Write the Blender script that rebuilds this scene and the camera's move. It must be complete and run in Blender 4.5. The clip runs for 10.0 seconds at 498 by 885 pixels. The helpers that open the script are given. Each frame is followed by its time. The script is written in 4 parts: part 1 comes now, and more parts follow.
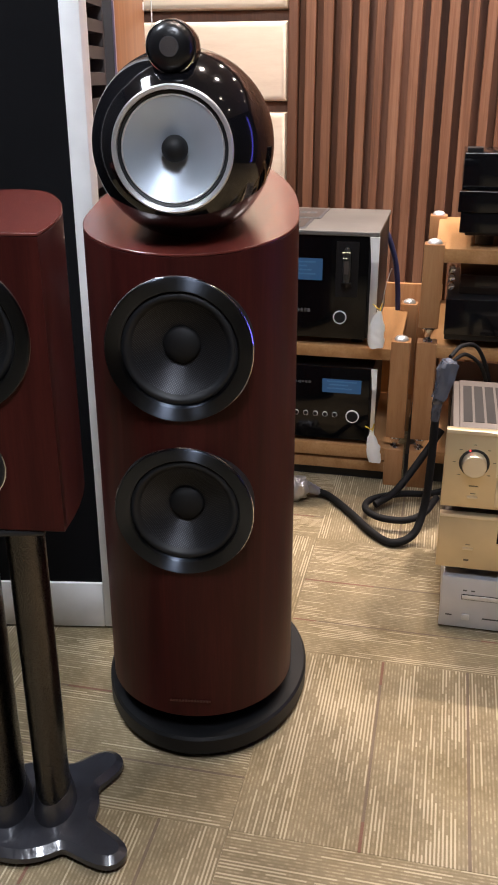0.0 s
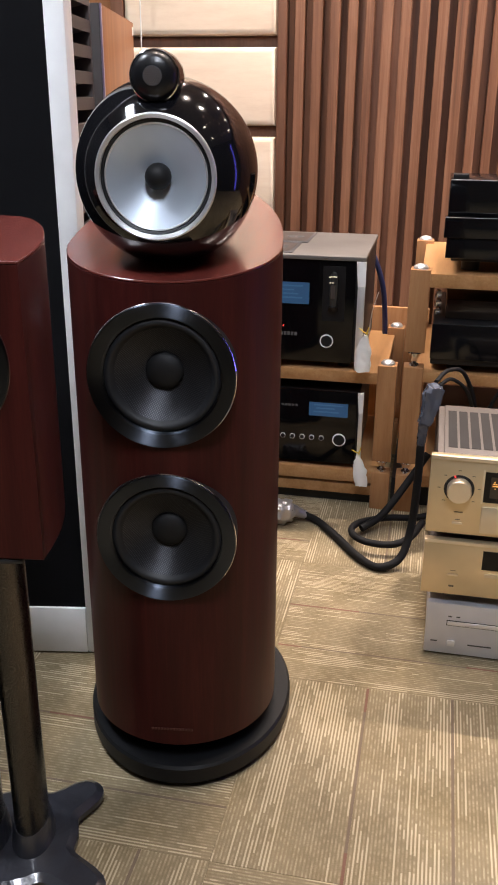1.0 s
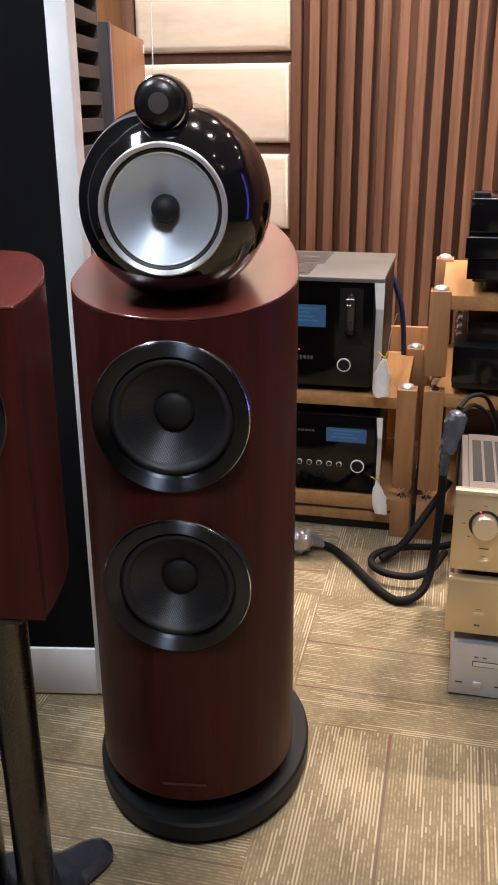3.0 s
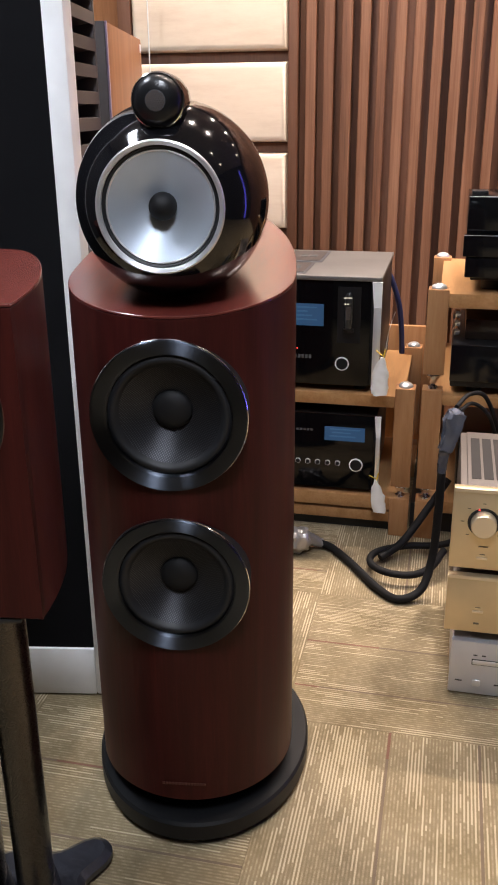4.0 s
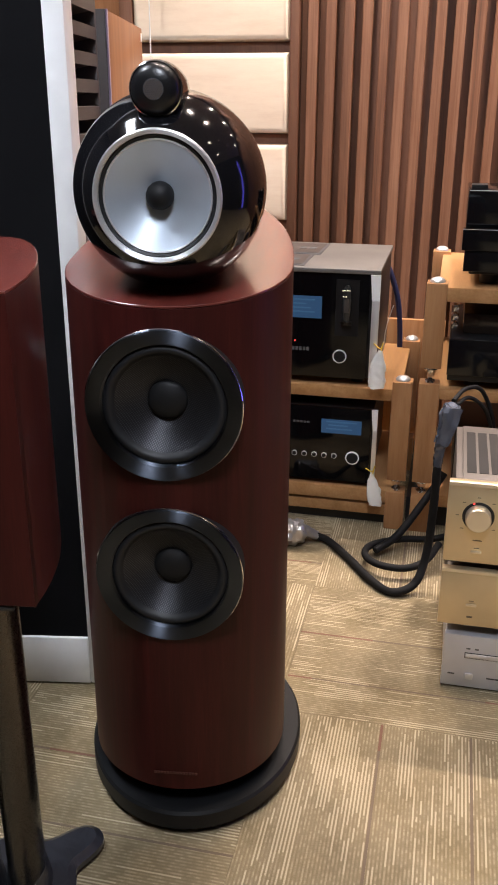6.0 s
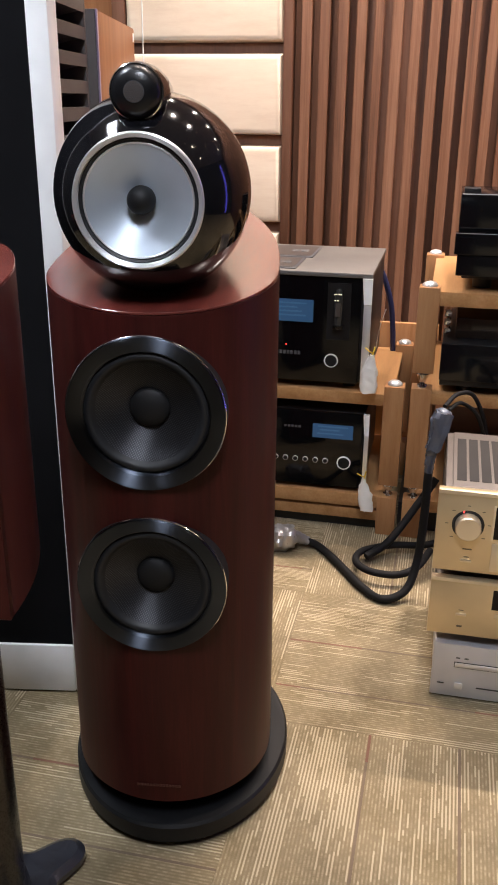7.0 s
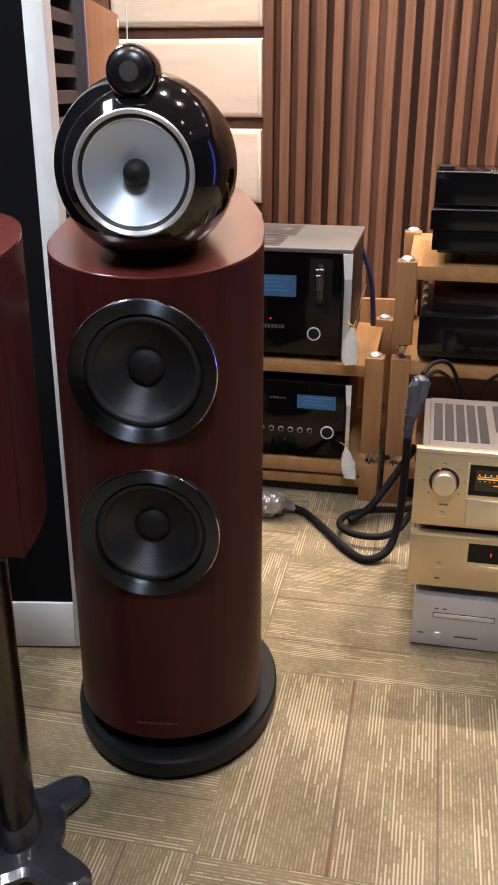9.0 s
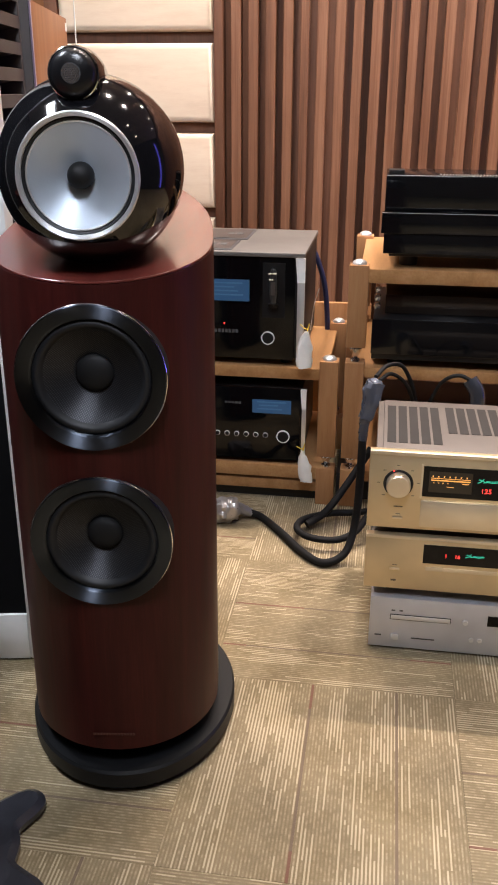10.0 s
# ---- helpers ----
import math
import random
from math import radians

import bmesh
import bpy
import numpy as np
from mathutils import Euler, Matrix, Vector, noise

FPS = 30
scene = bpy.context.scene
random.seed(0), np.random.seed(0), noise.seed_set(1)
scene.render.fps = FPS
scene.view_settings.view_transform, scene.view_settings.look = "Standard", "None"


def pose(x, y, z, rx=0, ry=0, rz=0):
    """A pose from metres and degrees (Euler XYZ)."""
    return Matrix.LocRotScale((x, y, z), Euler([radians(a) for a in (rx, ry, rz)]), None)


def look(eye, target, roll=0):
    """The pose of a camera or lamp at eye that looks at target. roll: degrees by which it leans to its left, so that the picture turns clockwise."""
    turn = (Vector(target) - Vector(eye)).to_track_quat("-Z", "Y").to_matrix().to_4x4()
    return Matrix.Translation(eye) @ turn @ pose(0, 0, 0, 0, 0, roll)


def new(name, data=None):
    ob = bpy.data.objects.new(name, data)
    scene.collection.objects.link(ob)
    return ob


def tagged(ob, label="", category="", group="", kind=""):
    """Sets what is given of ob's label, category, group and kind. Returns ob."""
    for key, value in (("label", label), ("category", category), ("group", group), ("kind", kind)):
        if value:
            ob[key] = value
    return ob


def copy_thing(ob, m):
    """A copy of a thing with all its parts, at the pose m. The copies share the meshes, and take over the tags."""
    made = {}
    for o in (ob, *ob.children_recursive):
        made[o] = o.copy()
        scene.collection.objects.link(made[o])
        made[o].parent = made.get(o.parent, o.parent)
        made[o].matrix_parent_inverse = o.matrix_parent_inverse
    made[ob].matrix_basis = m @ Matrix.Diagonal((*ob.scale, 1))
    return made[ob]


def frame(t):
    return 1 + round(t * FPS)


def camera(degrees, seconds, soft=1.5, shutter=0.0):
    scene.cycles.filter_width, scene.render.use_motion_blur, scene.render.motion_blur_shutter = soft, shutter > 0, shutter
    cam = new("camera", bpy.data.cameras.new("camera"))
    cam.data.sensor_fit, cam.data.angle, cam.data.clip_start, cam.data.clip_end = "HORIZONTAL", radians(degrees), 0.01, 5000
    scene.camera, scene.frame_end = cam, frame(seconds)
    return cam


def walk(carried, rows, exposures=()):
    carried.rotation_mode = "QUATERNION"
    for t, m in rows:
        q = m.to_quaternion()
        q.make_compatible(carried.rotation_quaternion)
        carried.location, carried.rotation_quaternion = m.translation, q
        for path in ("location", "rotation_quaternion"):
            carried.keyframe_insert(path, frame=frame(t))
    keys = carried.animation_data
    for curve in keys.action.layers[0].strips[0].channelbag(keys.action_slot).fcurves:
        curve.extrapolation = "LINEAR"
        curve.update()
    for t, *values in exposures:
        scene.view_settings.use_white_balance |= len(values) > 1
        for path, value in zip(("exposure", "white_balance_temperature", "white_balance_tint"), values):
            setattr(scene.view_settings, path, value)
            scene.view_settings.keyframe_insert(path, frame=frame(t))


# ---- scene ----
cam = camera(31.6, 10.0, soft=1.9)
PATH = [
    (0, (0.026, -0.147, 1.135), (-0.372, 1.654, 0.361), -0.1),
    (0.5, (0.038, -0.142, 1.139), (-0.357, 1.67, 0.391), -0.2),
    (1, (0.036, -0.136, 1.144), (-0.345, 1.686, 0.41), 0.4),
    (1.5, (0.036, -0.127, 1.141), (-0.351, 1.693, 0.407), 0.5),
    (2, (0.03, -0.095, 1.143), (-0.374, 1.722, 0.412), 0.1),
    (2.5, (0.021, -0.051, 1.164), (-0.397, 1.77, 0.449), -0.2),
    (4, (0.02, -0.049, 1.159), (-0.395, 1.773, 0.446), -0.5),
    (4.5, (0.023, -0.051, 1.16), (-0.39, 1.77, 0.445), -0.3),
    (5, (0.023, -0.051, 1.159), (-0.387, 1.769, 0.439), -0.2),
    (6.5, (0.03, -0.045, 1.157), (-0.378, 1.772, 0.426), 0.4),
    (7, (0.039, -0.021, 1.161), (-0.366, 1.797, 0.432), 0.5),
    (7.5, (0.017, -0.003, 1.159), (-0.381, 1.817, 0.433), 0.2),
    (8, (0.025, -0.068, 1.143), (-0.355, 1.751, 0.403), 0.0),
    (8.5, (0.045, -0.127, 1.143), (-0.326, 1.687, 0.387), 0.3),
    (9, (0.056, -0.131, 1.151), (-0.313, 1.685, 0.398), 0.1),
    (9.5, (0.067, -0.129, 1.15), (-0.289, 1.693, 0.405), 0.0),
    (10, (0.067, -0.12, 1.146), (-0.214, 1.716, 0.405), 0.2),
]
walk(cam, [(t, look(eye, target, roll)) for t, eye, target, roll in PATH])

# ---- light ----
world = bpy.data.worlds.new("world")
scene.world = world
world.use_nodes = True
world.node_tree.nodes["Background"].inputs[0].default_value = (0.9, 0.95, 1.0, 1)
world.node_tree.nodes["Background"].inputs[1].default_value = 0.012
scene.view_settings.exposure = -0.06

CEIL = 2.8
SPOTS = [(0.2, 2.8), (0.8, 2.8), (1.42, 2.8), (2.1, 2.8), (-0.45, 2.8), (-1.05, 2.8), (-0.48, 1.68), (0.02, 1.68), (0.55, 1.68), (1.28, 1.04), (2.2, 1.04)]
DIMMED = {(-0.48, 1.68): 0.62, (0.02, 1.68): 1.25, (0.55, 1.68): 1.5, (0.2, 2.8): 1.18, (0.8, 2.8): 1.25, (-1.05, 2.8): 0.55}
SPOT_POWER = 78.0
PANEL_POWER = 92.0


def lamp(name, kind, energy, colour, m, **more):
    data = bpy.data.lights.new(name, kind)
    data.energy, data.color = energy, colour
    if kind == "SPOT":
        data.spot_size, data.spot_blend, data.shadow_soft_size = radians(more["cone"]), more["blend"], 0.03
    if kind == "AREA":
        data.shape, data.size, data.size_y = "RECTANGLE", more["sx"], more["sy"]
    ob = new(name, data)
    ob.matrix_world = m
    return ob


for sx, sy in SPOTS:
    washer = sy > 2.5  # the row by the wall is tilted to wash it, the others towards the room
    aim = (sx, 2.98, 0.0) if washer else (sx, sy - 0.78, 0)
    lamp("downlight_beam", "SPOT", SPOT_POWER * (2.3 if washer else 0.72) * DIMMED.get((sx, sy), 1.0), (1.0, 0.842, 0.75), look((sx, sy, CEIL - 0.012), aim), cone=114 if washer else 64, blend=1.0 if washer else 0.7)
lamp("panel_beam", "AREA", 0.58 * PANEL_POWER, (0.85, 0.89, 1.0), look((-1.41, 0.82, CEIL - 0.03), (-1.41, 0.821, 0)), sx=0.30, sy=0.75)
lamp("panel_beam", "AREA", 0.64 * PANEL_POWER, (0.84, 0.88, 1.0), look((0.1, -0.2, CEIL - 0.03), (0.1, -0.199, 0)), sx=0.30, sy=0.75)


from mathutils import noise
# ---- materials ----
def nodes_of(name):
    m = bpy.data.materials.new(name)
    m.use_nodes = True
    nt = m.node_tree
    return m, nt, nt.nodes["Principled BSDF"]


def link(nt, a, b):
    nt.links.new(a, b)


def node(nt, kind, **values):
    n = nt.nodes.new(kind)
    for k, v in values.items():
        n.inputs[k].default_value = v
    return n


def ramp(nt, fac, stops):
    r = nt.nodes.new("ShaderNodeValToRGB")
    els = r.color_ramp.elements
    els[0].position, els[0].color = stops[0][0], (*stops[0][1], 1)
    els[1].position, els[1].color = stops[-1][0], (*stops[-1][1], 1)
    for p, c in stops[1:-1]:
        e = els.new(p)
        e.color = (*c, 1)
    link(nt, fac, r.inputs[0])
    return r.outputs[0]


def mapped(nt, scale, random_shift=False):
    tc = nt.nodes.new("ShaderNodeTexCoord")
    mp = nt.nodes.new("ShaderNodeMapping")
    mp.inputs["Scale"].default_value = scale
    link(nt, tc.outputs["Object"], mp.inputs["Vector"])
    if random_shift:
        info = nt.nodes.new("ShaderNodeObjectInfo")
        mul = node(nt, "ShaderNodeMath")
        mul.operation = "MULTIPLY"
        mul.inputs[1].default_value = 37.0
        link(nt, info.outputs["Random"], mul.inputs[0])
        comb = nt.nodes.new("ShaderNodeCombineXYZ")
        for k in range(3):
            link(nt, mul.outputs[0], comb.inputs[k])
        link(nt, comb.outputs[0], mp.inputs["Location"])
    return mp.outputs[0]


def math_node(nt, op, a, b=None, c=None):
    n = nt.nodes.new("ShaderNodeMath")
    n.operation = op
    for k, v in enumerate((a, b, c)):
        if v is None:
            continue
        if isinstance(v, (int, float)):
            n.inputs[k].default_value = v
        else:
            link(nt, v, n.inputs[k])
    return n.outputs[0]


def bump(nt, bsdf, height, strength, distance=0.001):
    b = node(nt, "ShaderNodeBump", Strength=strength, Distance=distance)
    link(nt, height, b.inputs["Height"])
    link(nt, b.outputs[0], bsdf.inputs["Normal"])


def plain(name, colour, rough=0.5, metal=0.0, coat=0.0, grain=60.0, vary=0.12, bumpy=0.05, spec=0.5, aniso=0.0):
    """Paint, plastic or metal with a little unevenness at two scales."""
    m, nt, b = nodes_of(name)
    v = mapped(nt, (1, 1, 1), True)
    fine = node(nt, "ShaderNodeTexNoise", Scale=grain * 8, Detail=3.0)
    wide = node(nt, "ShaderNodeTexNoise", Scale=grain / 8, Detail=3.0)
    link(nt, v, fine.inputs["Vector"])
    link(nt, v, wide.inputs["Vector"])
    lo = tuple(c * (1 - vary) for c in colour)
    hi = tuple(min(1, c * (1 + vary)) for c in colour)
    link(nt, ramp(nt, wide.outputs[0], [(0.3, lo), (0.7, hi)]), b.inputs["Base Color"])
    r = math_node(nt, "MULTIPLY_ADD", fine.outputs[0], 0.12, max(0.02, rough - 0.06))
    link(nt, r, b.inputs["Roughness"])
    b.inputs["Metallic"].default_value = metal
    b.inputs["Specular IOR Level"].default_value = spec
    if coat:
        b.inputs["Coat Weight"].default_value = coat
        b.inputs["Coat Roughness"].default_value = 0.05
    if aniso:
        b.inputs["Anisotropic"].default_value = aniso
        t = nt.nodes.new("ShaderNodeTangent")
        t.direction_type, t.axis = "RADIAL", "Y"
        link(nt, t.outputs[0], b.inputs["Tangent"])
        b.inputs["Anisotropic Rotation"].default_value = 0.25
    if bumpy:
        bump(nt, b, fine.outputs[0], bumpy)
    return m


def wood(name, dark, mid, light, stretch=(18, 18, 1.2), rough=0.4, coat=0.0, shift=True, fig=1.0, coat_rough=0.12, coat_ior=1.28):
    """Long-grained wood; the grain runs along the axis with the small stretch."""
    m, nt, b = nodes_of(name)
    v = mapped(nt, stretch, shift)
    big = node(nt, "ShaderNodeTexNoise", Scale=1.0 * fig, Detail=4.0, Distortion=0.6)
    fine = node(nt, "ShaderNodeTexNoise", Scale=9.0, Detail=6.0, Roughness=0.7)
    link(nt, v, big.inputs["Vector"])
    link(nt, v, fine.inputs["Vector"])
    mix = math_node(nt, "MULTIPLY_ADD", fine.outputs[0], 0.45, math_node(nt, "MULTIPLY", big.outputs[0], 0.6))
    link(nt, ramp(nt, mix, [(0.32, dark), (0.52, mid), (0.72, light)]), b.inputs["Base Color"])
    link(nt, math_node(nt, "MULTIPLY_ADD", fine.outputs[0], 0.2, rough - 0.1), b.inputs["Roughness"])
    if coat:
        b.inputs["Coat Weight"].default_value = coat
        b.inputs["Coat Roughness"].default_value = coat_rough
        b.inputs["Coat IOR"].default_value = coat_ior
        b.inputs["Specular IOR Level"].default_value = 0.15
    bump(nt, b, fine.outputs[0], 0.06, 0.0006)
    return m


def glow(name, colour, strength):
    m, nt, b = nodes_of(name)
    b.inputs["Base Color"].default_value = (0.02, 0.02, 0.02, 1)
    b.inputs["Emission Color"].default_value = (*colour, 1)
    b.inputs["Emission Strength"].default_value = strength
    return m


def carpet_material():
    m, nt, b = nodes_of("carpet")
    tc = nt.nodes.new("ShaderNodeTexCoord")
    sep = nt.nodes.new("ShaderNodeSeparateXYZ")
    link(nt, tc.outputs["Object"], sep.inputs[0])
    info = nt.nodes.new("ShaderNodeObjectInfo")
    seed = math_node(nt, "MULTIPLY", info.outputs["Random"], 91.0)
    pitch = 0.0064
    u = math_node(nt, "DIVIDE", sep.outputs[0], pitch)
    line = math_node(nt, "FLOOR", u)
    inside = math_node(nt, "FRACT", u)
    v = sep.outputs[1]

    def cell(us, length, extra, stagger=True):
        """White noise that is constant on dashes of that length along groups of us lines."""
        g = math_node(nt, "FLOOR", math_node(nt, "DIVIDE", line, us))
        w1 = nt.nodes.new("ShaderNodeTexWhiteNoise")
        w1.noise_dimensions = "2D"
        c1 = nt.nodes.new("ShaderNodeCombineXYZ")
        link(nt, g, c1.inputs[0])
        link(nt, math_node(nt, "ADD", seed, extra), c1.inputs[1])
        link(nt, c1.outputs[0], w1.inputs["Vector"])
        pos = math_node(nt, "ADD", math_node(nt, "DIVIDE", v, length), math_node(nt, "MULTIPLY", w1.outputs["Value"], 9.0))
        w2 = nt.nodes.new("ShaderNodeTexWhiteNoise")
        w2.noise_dimensions = "3D"
        c2 = nt.nodes.new("ShaderNodeCombineXYZ")
        link(nt, g, c2.inputs[0])
        link(nt, math_node(nt, "FLOOR", pos), c2.inputs[1])
        link(nt, math_node(nt, "ADD", seed, extra + 3.3), c2.inputs[2])
        link(nt, c2.outputs[0], w2.inputs["Vector"])
        return w2.outputs["Value"]

    def drift(us, length, extra):
        """Smooth noise along a group of us lines, about that long."""
        n = nt.nodes.new("ShaderNodeTexNoise")
        n.noise_dimensions = "2D"
        n.inputs["Scale"].default_value, n.inputs["Detail"].default_value = 1.0, 0.0
        c = nt.nodes.new("ShaderNodeCombineXYZ")
        g = math_node(nt, "FLOOR", math_node(nt, "DIVIDE", line, us))
        link(nt, math_node(nt, "MULTIPLY_ADD", g, 11.7, math_node(nt, "ADD", seed, extra)), c.inputs[0])
        link(nt, math_node(nt, "DIVIDE", v, length), c.inputs[1])
        link(nt, c.outputs[0], n.inputs["Vector"])
        return n.outputs[0]

    # long bright yarns gather in bands of a few lines and end at uneven places
    gather = math_node(nt, "MULTIPLY_ADD", drift(6.0, 0.30, 0.0), 0.62, math_node(nt, "MULTIPLY", drift(1.0, 0.13, 40.0), 0.38))
    band = math_node(nt, "GREATER_THAN", gather, 0.565)
    single = math_node(nt, "GREATER_THAN", cell(1, 0.11, 5.0), 0.93)
    wv = nt.nodes.new("ShaderNodeTexNoise")
    wv.noise_dimensions = "2D"
    wv.inputs["Scale"].default_value, wv.inputs["Detail"].default_value = 1.0, 2.0
    cw = nt.nodes.new("ShaderNodeCombineXYZ")
    link(nt, math_node(nt, "MULTIPLY_ADD", line, 17.31, seed), cw.inputs[0])
    link(nt, math_node(nt, "MULTIPLY", v, 75.0), cw.inputs[1])
    link(nt, cw.outputs[0], wv.inputs["Vector"])
    dash = math_node(nt, "MULTIPLY_ADD", math_node(nt, "SMOOTH_MIN", math_node(nt, "MAXIMUM", math_node(nt, "MULTIPLY_ADD", wv.outputs[0], 4.0, -1.45), 0.0), 1.0, 0.1), 0.8, 0.2)
    breaks = math_node(nt, "GREATER_THAN", cell(1, 0.035, 15.0), 0.10)
    long_yarn = math_node(nt, "MULTIPLY", math_node(nt, "MAXIMUM", band, single), breaks)
    yarn = math_node(nt, "MULTIPLY", math_node(nt, "LESS_THAN", inside, 0.48), 1.0)
    strong = math_node(nt, "MULTIPLY", long_yarn, yarn)
    weak = math_node(nt, "MULTIPLY", math_node(nt, "MULTIPLY", dash, yarn), 0.52)
    fac = math_node(nt, "MAXIMUM", strong, weak)
    tc2 = node(nt, "ShaderNodeTexNoise", Scale=420.0, Detail=3.0)
    link(nt, tc.outputs["Object"], tc2.inputs["Vector"])
    fac = math_node(nt, "ADD", math_node(nt, "MULTIPLY", fac, math_node(nt, "MULTIPLY_ADD", tc2.outputs[0], 0.5, 0.75)), math_node(nt, "MULTIPLY_ADD", tc2.outputs[0], 0.25, -0.08))
    col = ramp(nt, fac, [(0.0, CARPET[0]), (0.42, CARPET[1]), (0.95, CARPET[2])])
    # two accent threads a tile, partly red
    for at, tint in ((0.212 - 0.25, 21.0), (0.383 - 0.25, 27.0)):
        near = math_node(nt, "LESS_THAN", math_node(nt, "ABSOLUTE", math_node(nt, "SUBTRACT", sep.outputs[0], at)), 0.0026)
        red = math_node(nt, "GREATER_THAN", cell(300, 0.12, tint), 0.80)
        mixc = nt.nodes.new("ShaderNodeMix")
        mixc.data_type = "RGBA"
        mixc.inputs[6].default_value = (0.15, 0.112, 0.078, 1)
        mixc.inputs[7].default_value = (0.165, 0.088, 0.062, 1)
        link(nt, red, mixc.inputs[0])
        over = nt.nodes.new("ShaderNodeMix")
        over.data_type = "RGBA"
        link(nt, near, over.inputs[0])
        link(nt, col, over.inputs[6])
        link(nt, mixc.outputs[2], over.inputs[7])
        col = over.outputs[2]
    # wide soft wear
    wear = node(nt, "ShaderNodeTexNoise", Scale=5.5, Detail=4.0)
    geo = nt.nodes.new("ShaderNodeNewGeometry")
    link(nt, geo.outputs["Position"], wear.inputs["Vector"])
    hsv = nt.nodes.new("ShaderNodeHueSaturation")
    link(nt, col, hsv.inputs["Color"])
    stain = node(nt, "ShaderNodeTexNoise", Scale=2.6, Detail=5.0, Roughness=0.62)
    link(nt, geo.outputs["Position"], stain.inputs["Vector"])
    soiled = math_node(nt, "MINIMUM", math_node(nt, "MAXIMUM", math_node(nt, "MULTIPLY_ADD", stain.outputs[0], 5.0, -2.35), 0.0), 1.0)
    value = math_node(nt, "MULTIPLY", math_node(nt, "MULTIPLY_ADD", wear.outputs[0], 1.0, 0.53), math_node(nt, "MULTIPLY_ADD", soiled, -0.20, 1.05))
    link(nt, value, hsv.inputs["Value"])
    link(nt, math_node(nt, "MULTIPLY_ADD", soiled, 0.12, 1.0), hsv.inputs["Saturation"])
    link(nt, hsv.outputs[0], b.inputs["Base Color"])
    b.inputs["Roughness"].default_value = 0.95
    b.inputs["Specular IOR Level"].default_value = 0.15
    bump(nt, b, math_node(nt, "ADD", fac, tc2.outputs[0]), 0.5, 0.002)
    return m


def film_material():
    m, nt, b = nodes_of("film")
    v = mapped(nt, (1, 1, 1))
    n = node(nt, "ShaderNodeTexNoise", Scale=17.0, Detail=2.5, Distortion=1.1)
    link(nt, v, n.inputs["Vector"])
    link(nt, ramp(nt, n.outputs[0], [(0.35, (0.016, 0.016, 0.020)), (0.72, (0.026, 0.027, 0.033))]), b.inputs["Base Color"])
    b.inputs["Roughness"].default_value = 0.3
    b.inputs["Coat Weight"].default_value = 0.5
    b.inputs["Coat Roughness"].default_value = 0.04
    bump(nt, b, n.outputs[0], 0.42, 0.01)
    return m


def woven_material():
    """Dark fibre cloth: fine crossed threads whose gloss changes from thread to thread."""
    m, nt, b = nodes_of("woven_cone")
    tc = nt.nodes.new("ShaderNodeTexCoord")
    waves = []
    for turn in (32.0, -58.0):
        mp = nt.nodes.new("ShaderNodeMapping")
        mp.inputs["Rotation"].default_value = (0, radians(turn), 0)
        link(nt, tc.outputs["Object"], mp.inputs["Vector"])
        w = node(nt, "ShaderNodeTexWave", Scale=118.0, Distortion=0.5, Detail=1.0)
        w.bands_direction = "X"
        link(nt, mp.outputs[0], w.inputs["Vector"])
        waves.append(w.outputs["Fac"])
    weave = math_node(nt, "MULTIPLY", waves[0], waves[1])
    patch = node(nt, "ShaderNodeTexNoise", Scale=34.0, Detail=3.0)
    link(nt, tc.outputs["Object"], patch.inputs["Vector"])
    mixed = math_node(nt, "MULTIPLY", weave, math_node(nt, "MULTIPLY_ADD", patch.outputs[0], 1.2, 0.3))
    link(nt, ramp(nt, mixed, [(0.0, (0.030, 0.031, 0.035)), (0.8, (0.078, 0.080, 0.088))]), b.inputs["Base Color"])
    b.inputs["Metallic"].default_value = 0.75
    link(nt, math_node(nt, "MULTIPLY_ADD", weave, -0.12, 0.54), b.inputs["Roughness"])
    b.inputs["Anisotropic"].default_value = 0.7
    t = nt.nodes.new("ShaderNodeTangent")
    t.direction_type, t.axis = "RADIAL", "Y"
    link(nt, t.outputs[0], b.inputs["Tangent"])
    b.inputs["Anisotropic Rotation"].default_value = 0.25
    bump(nt, b, weave, 0.16, 0.001)
    return m


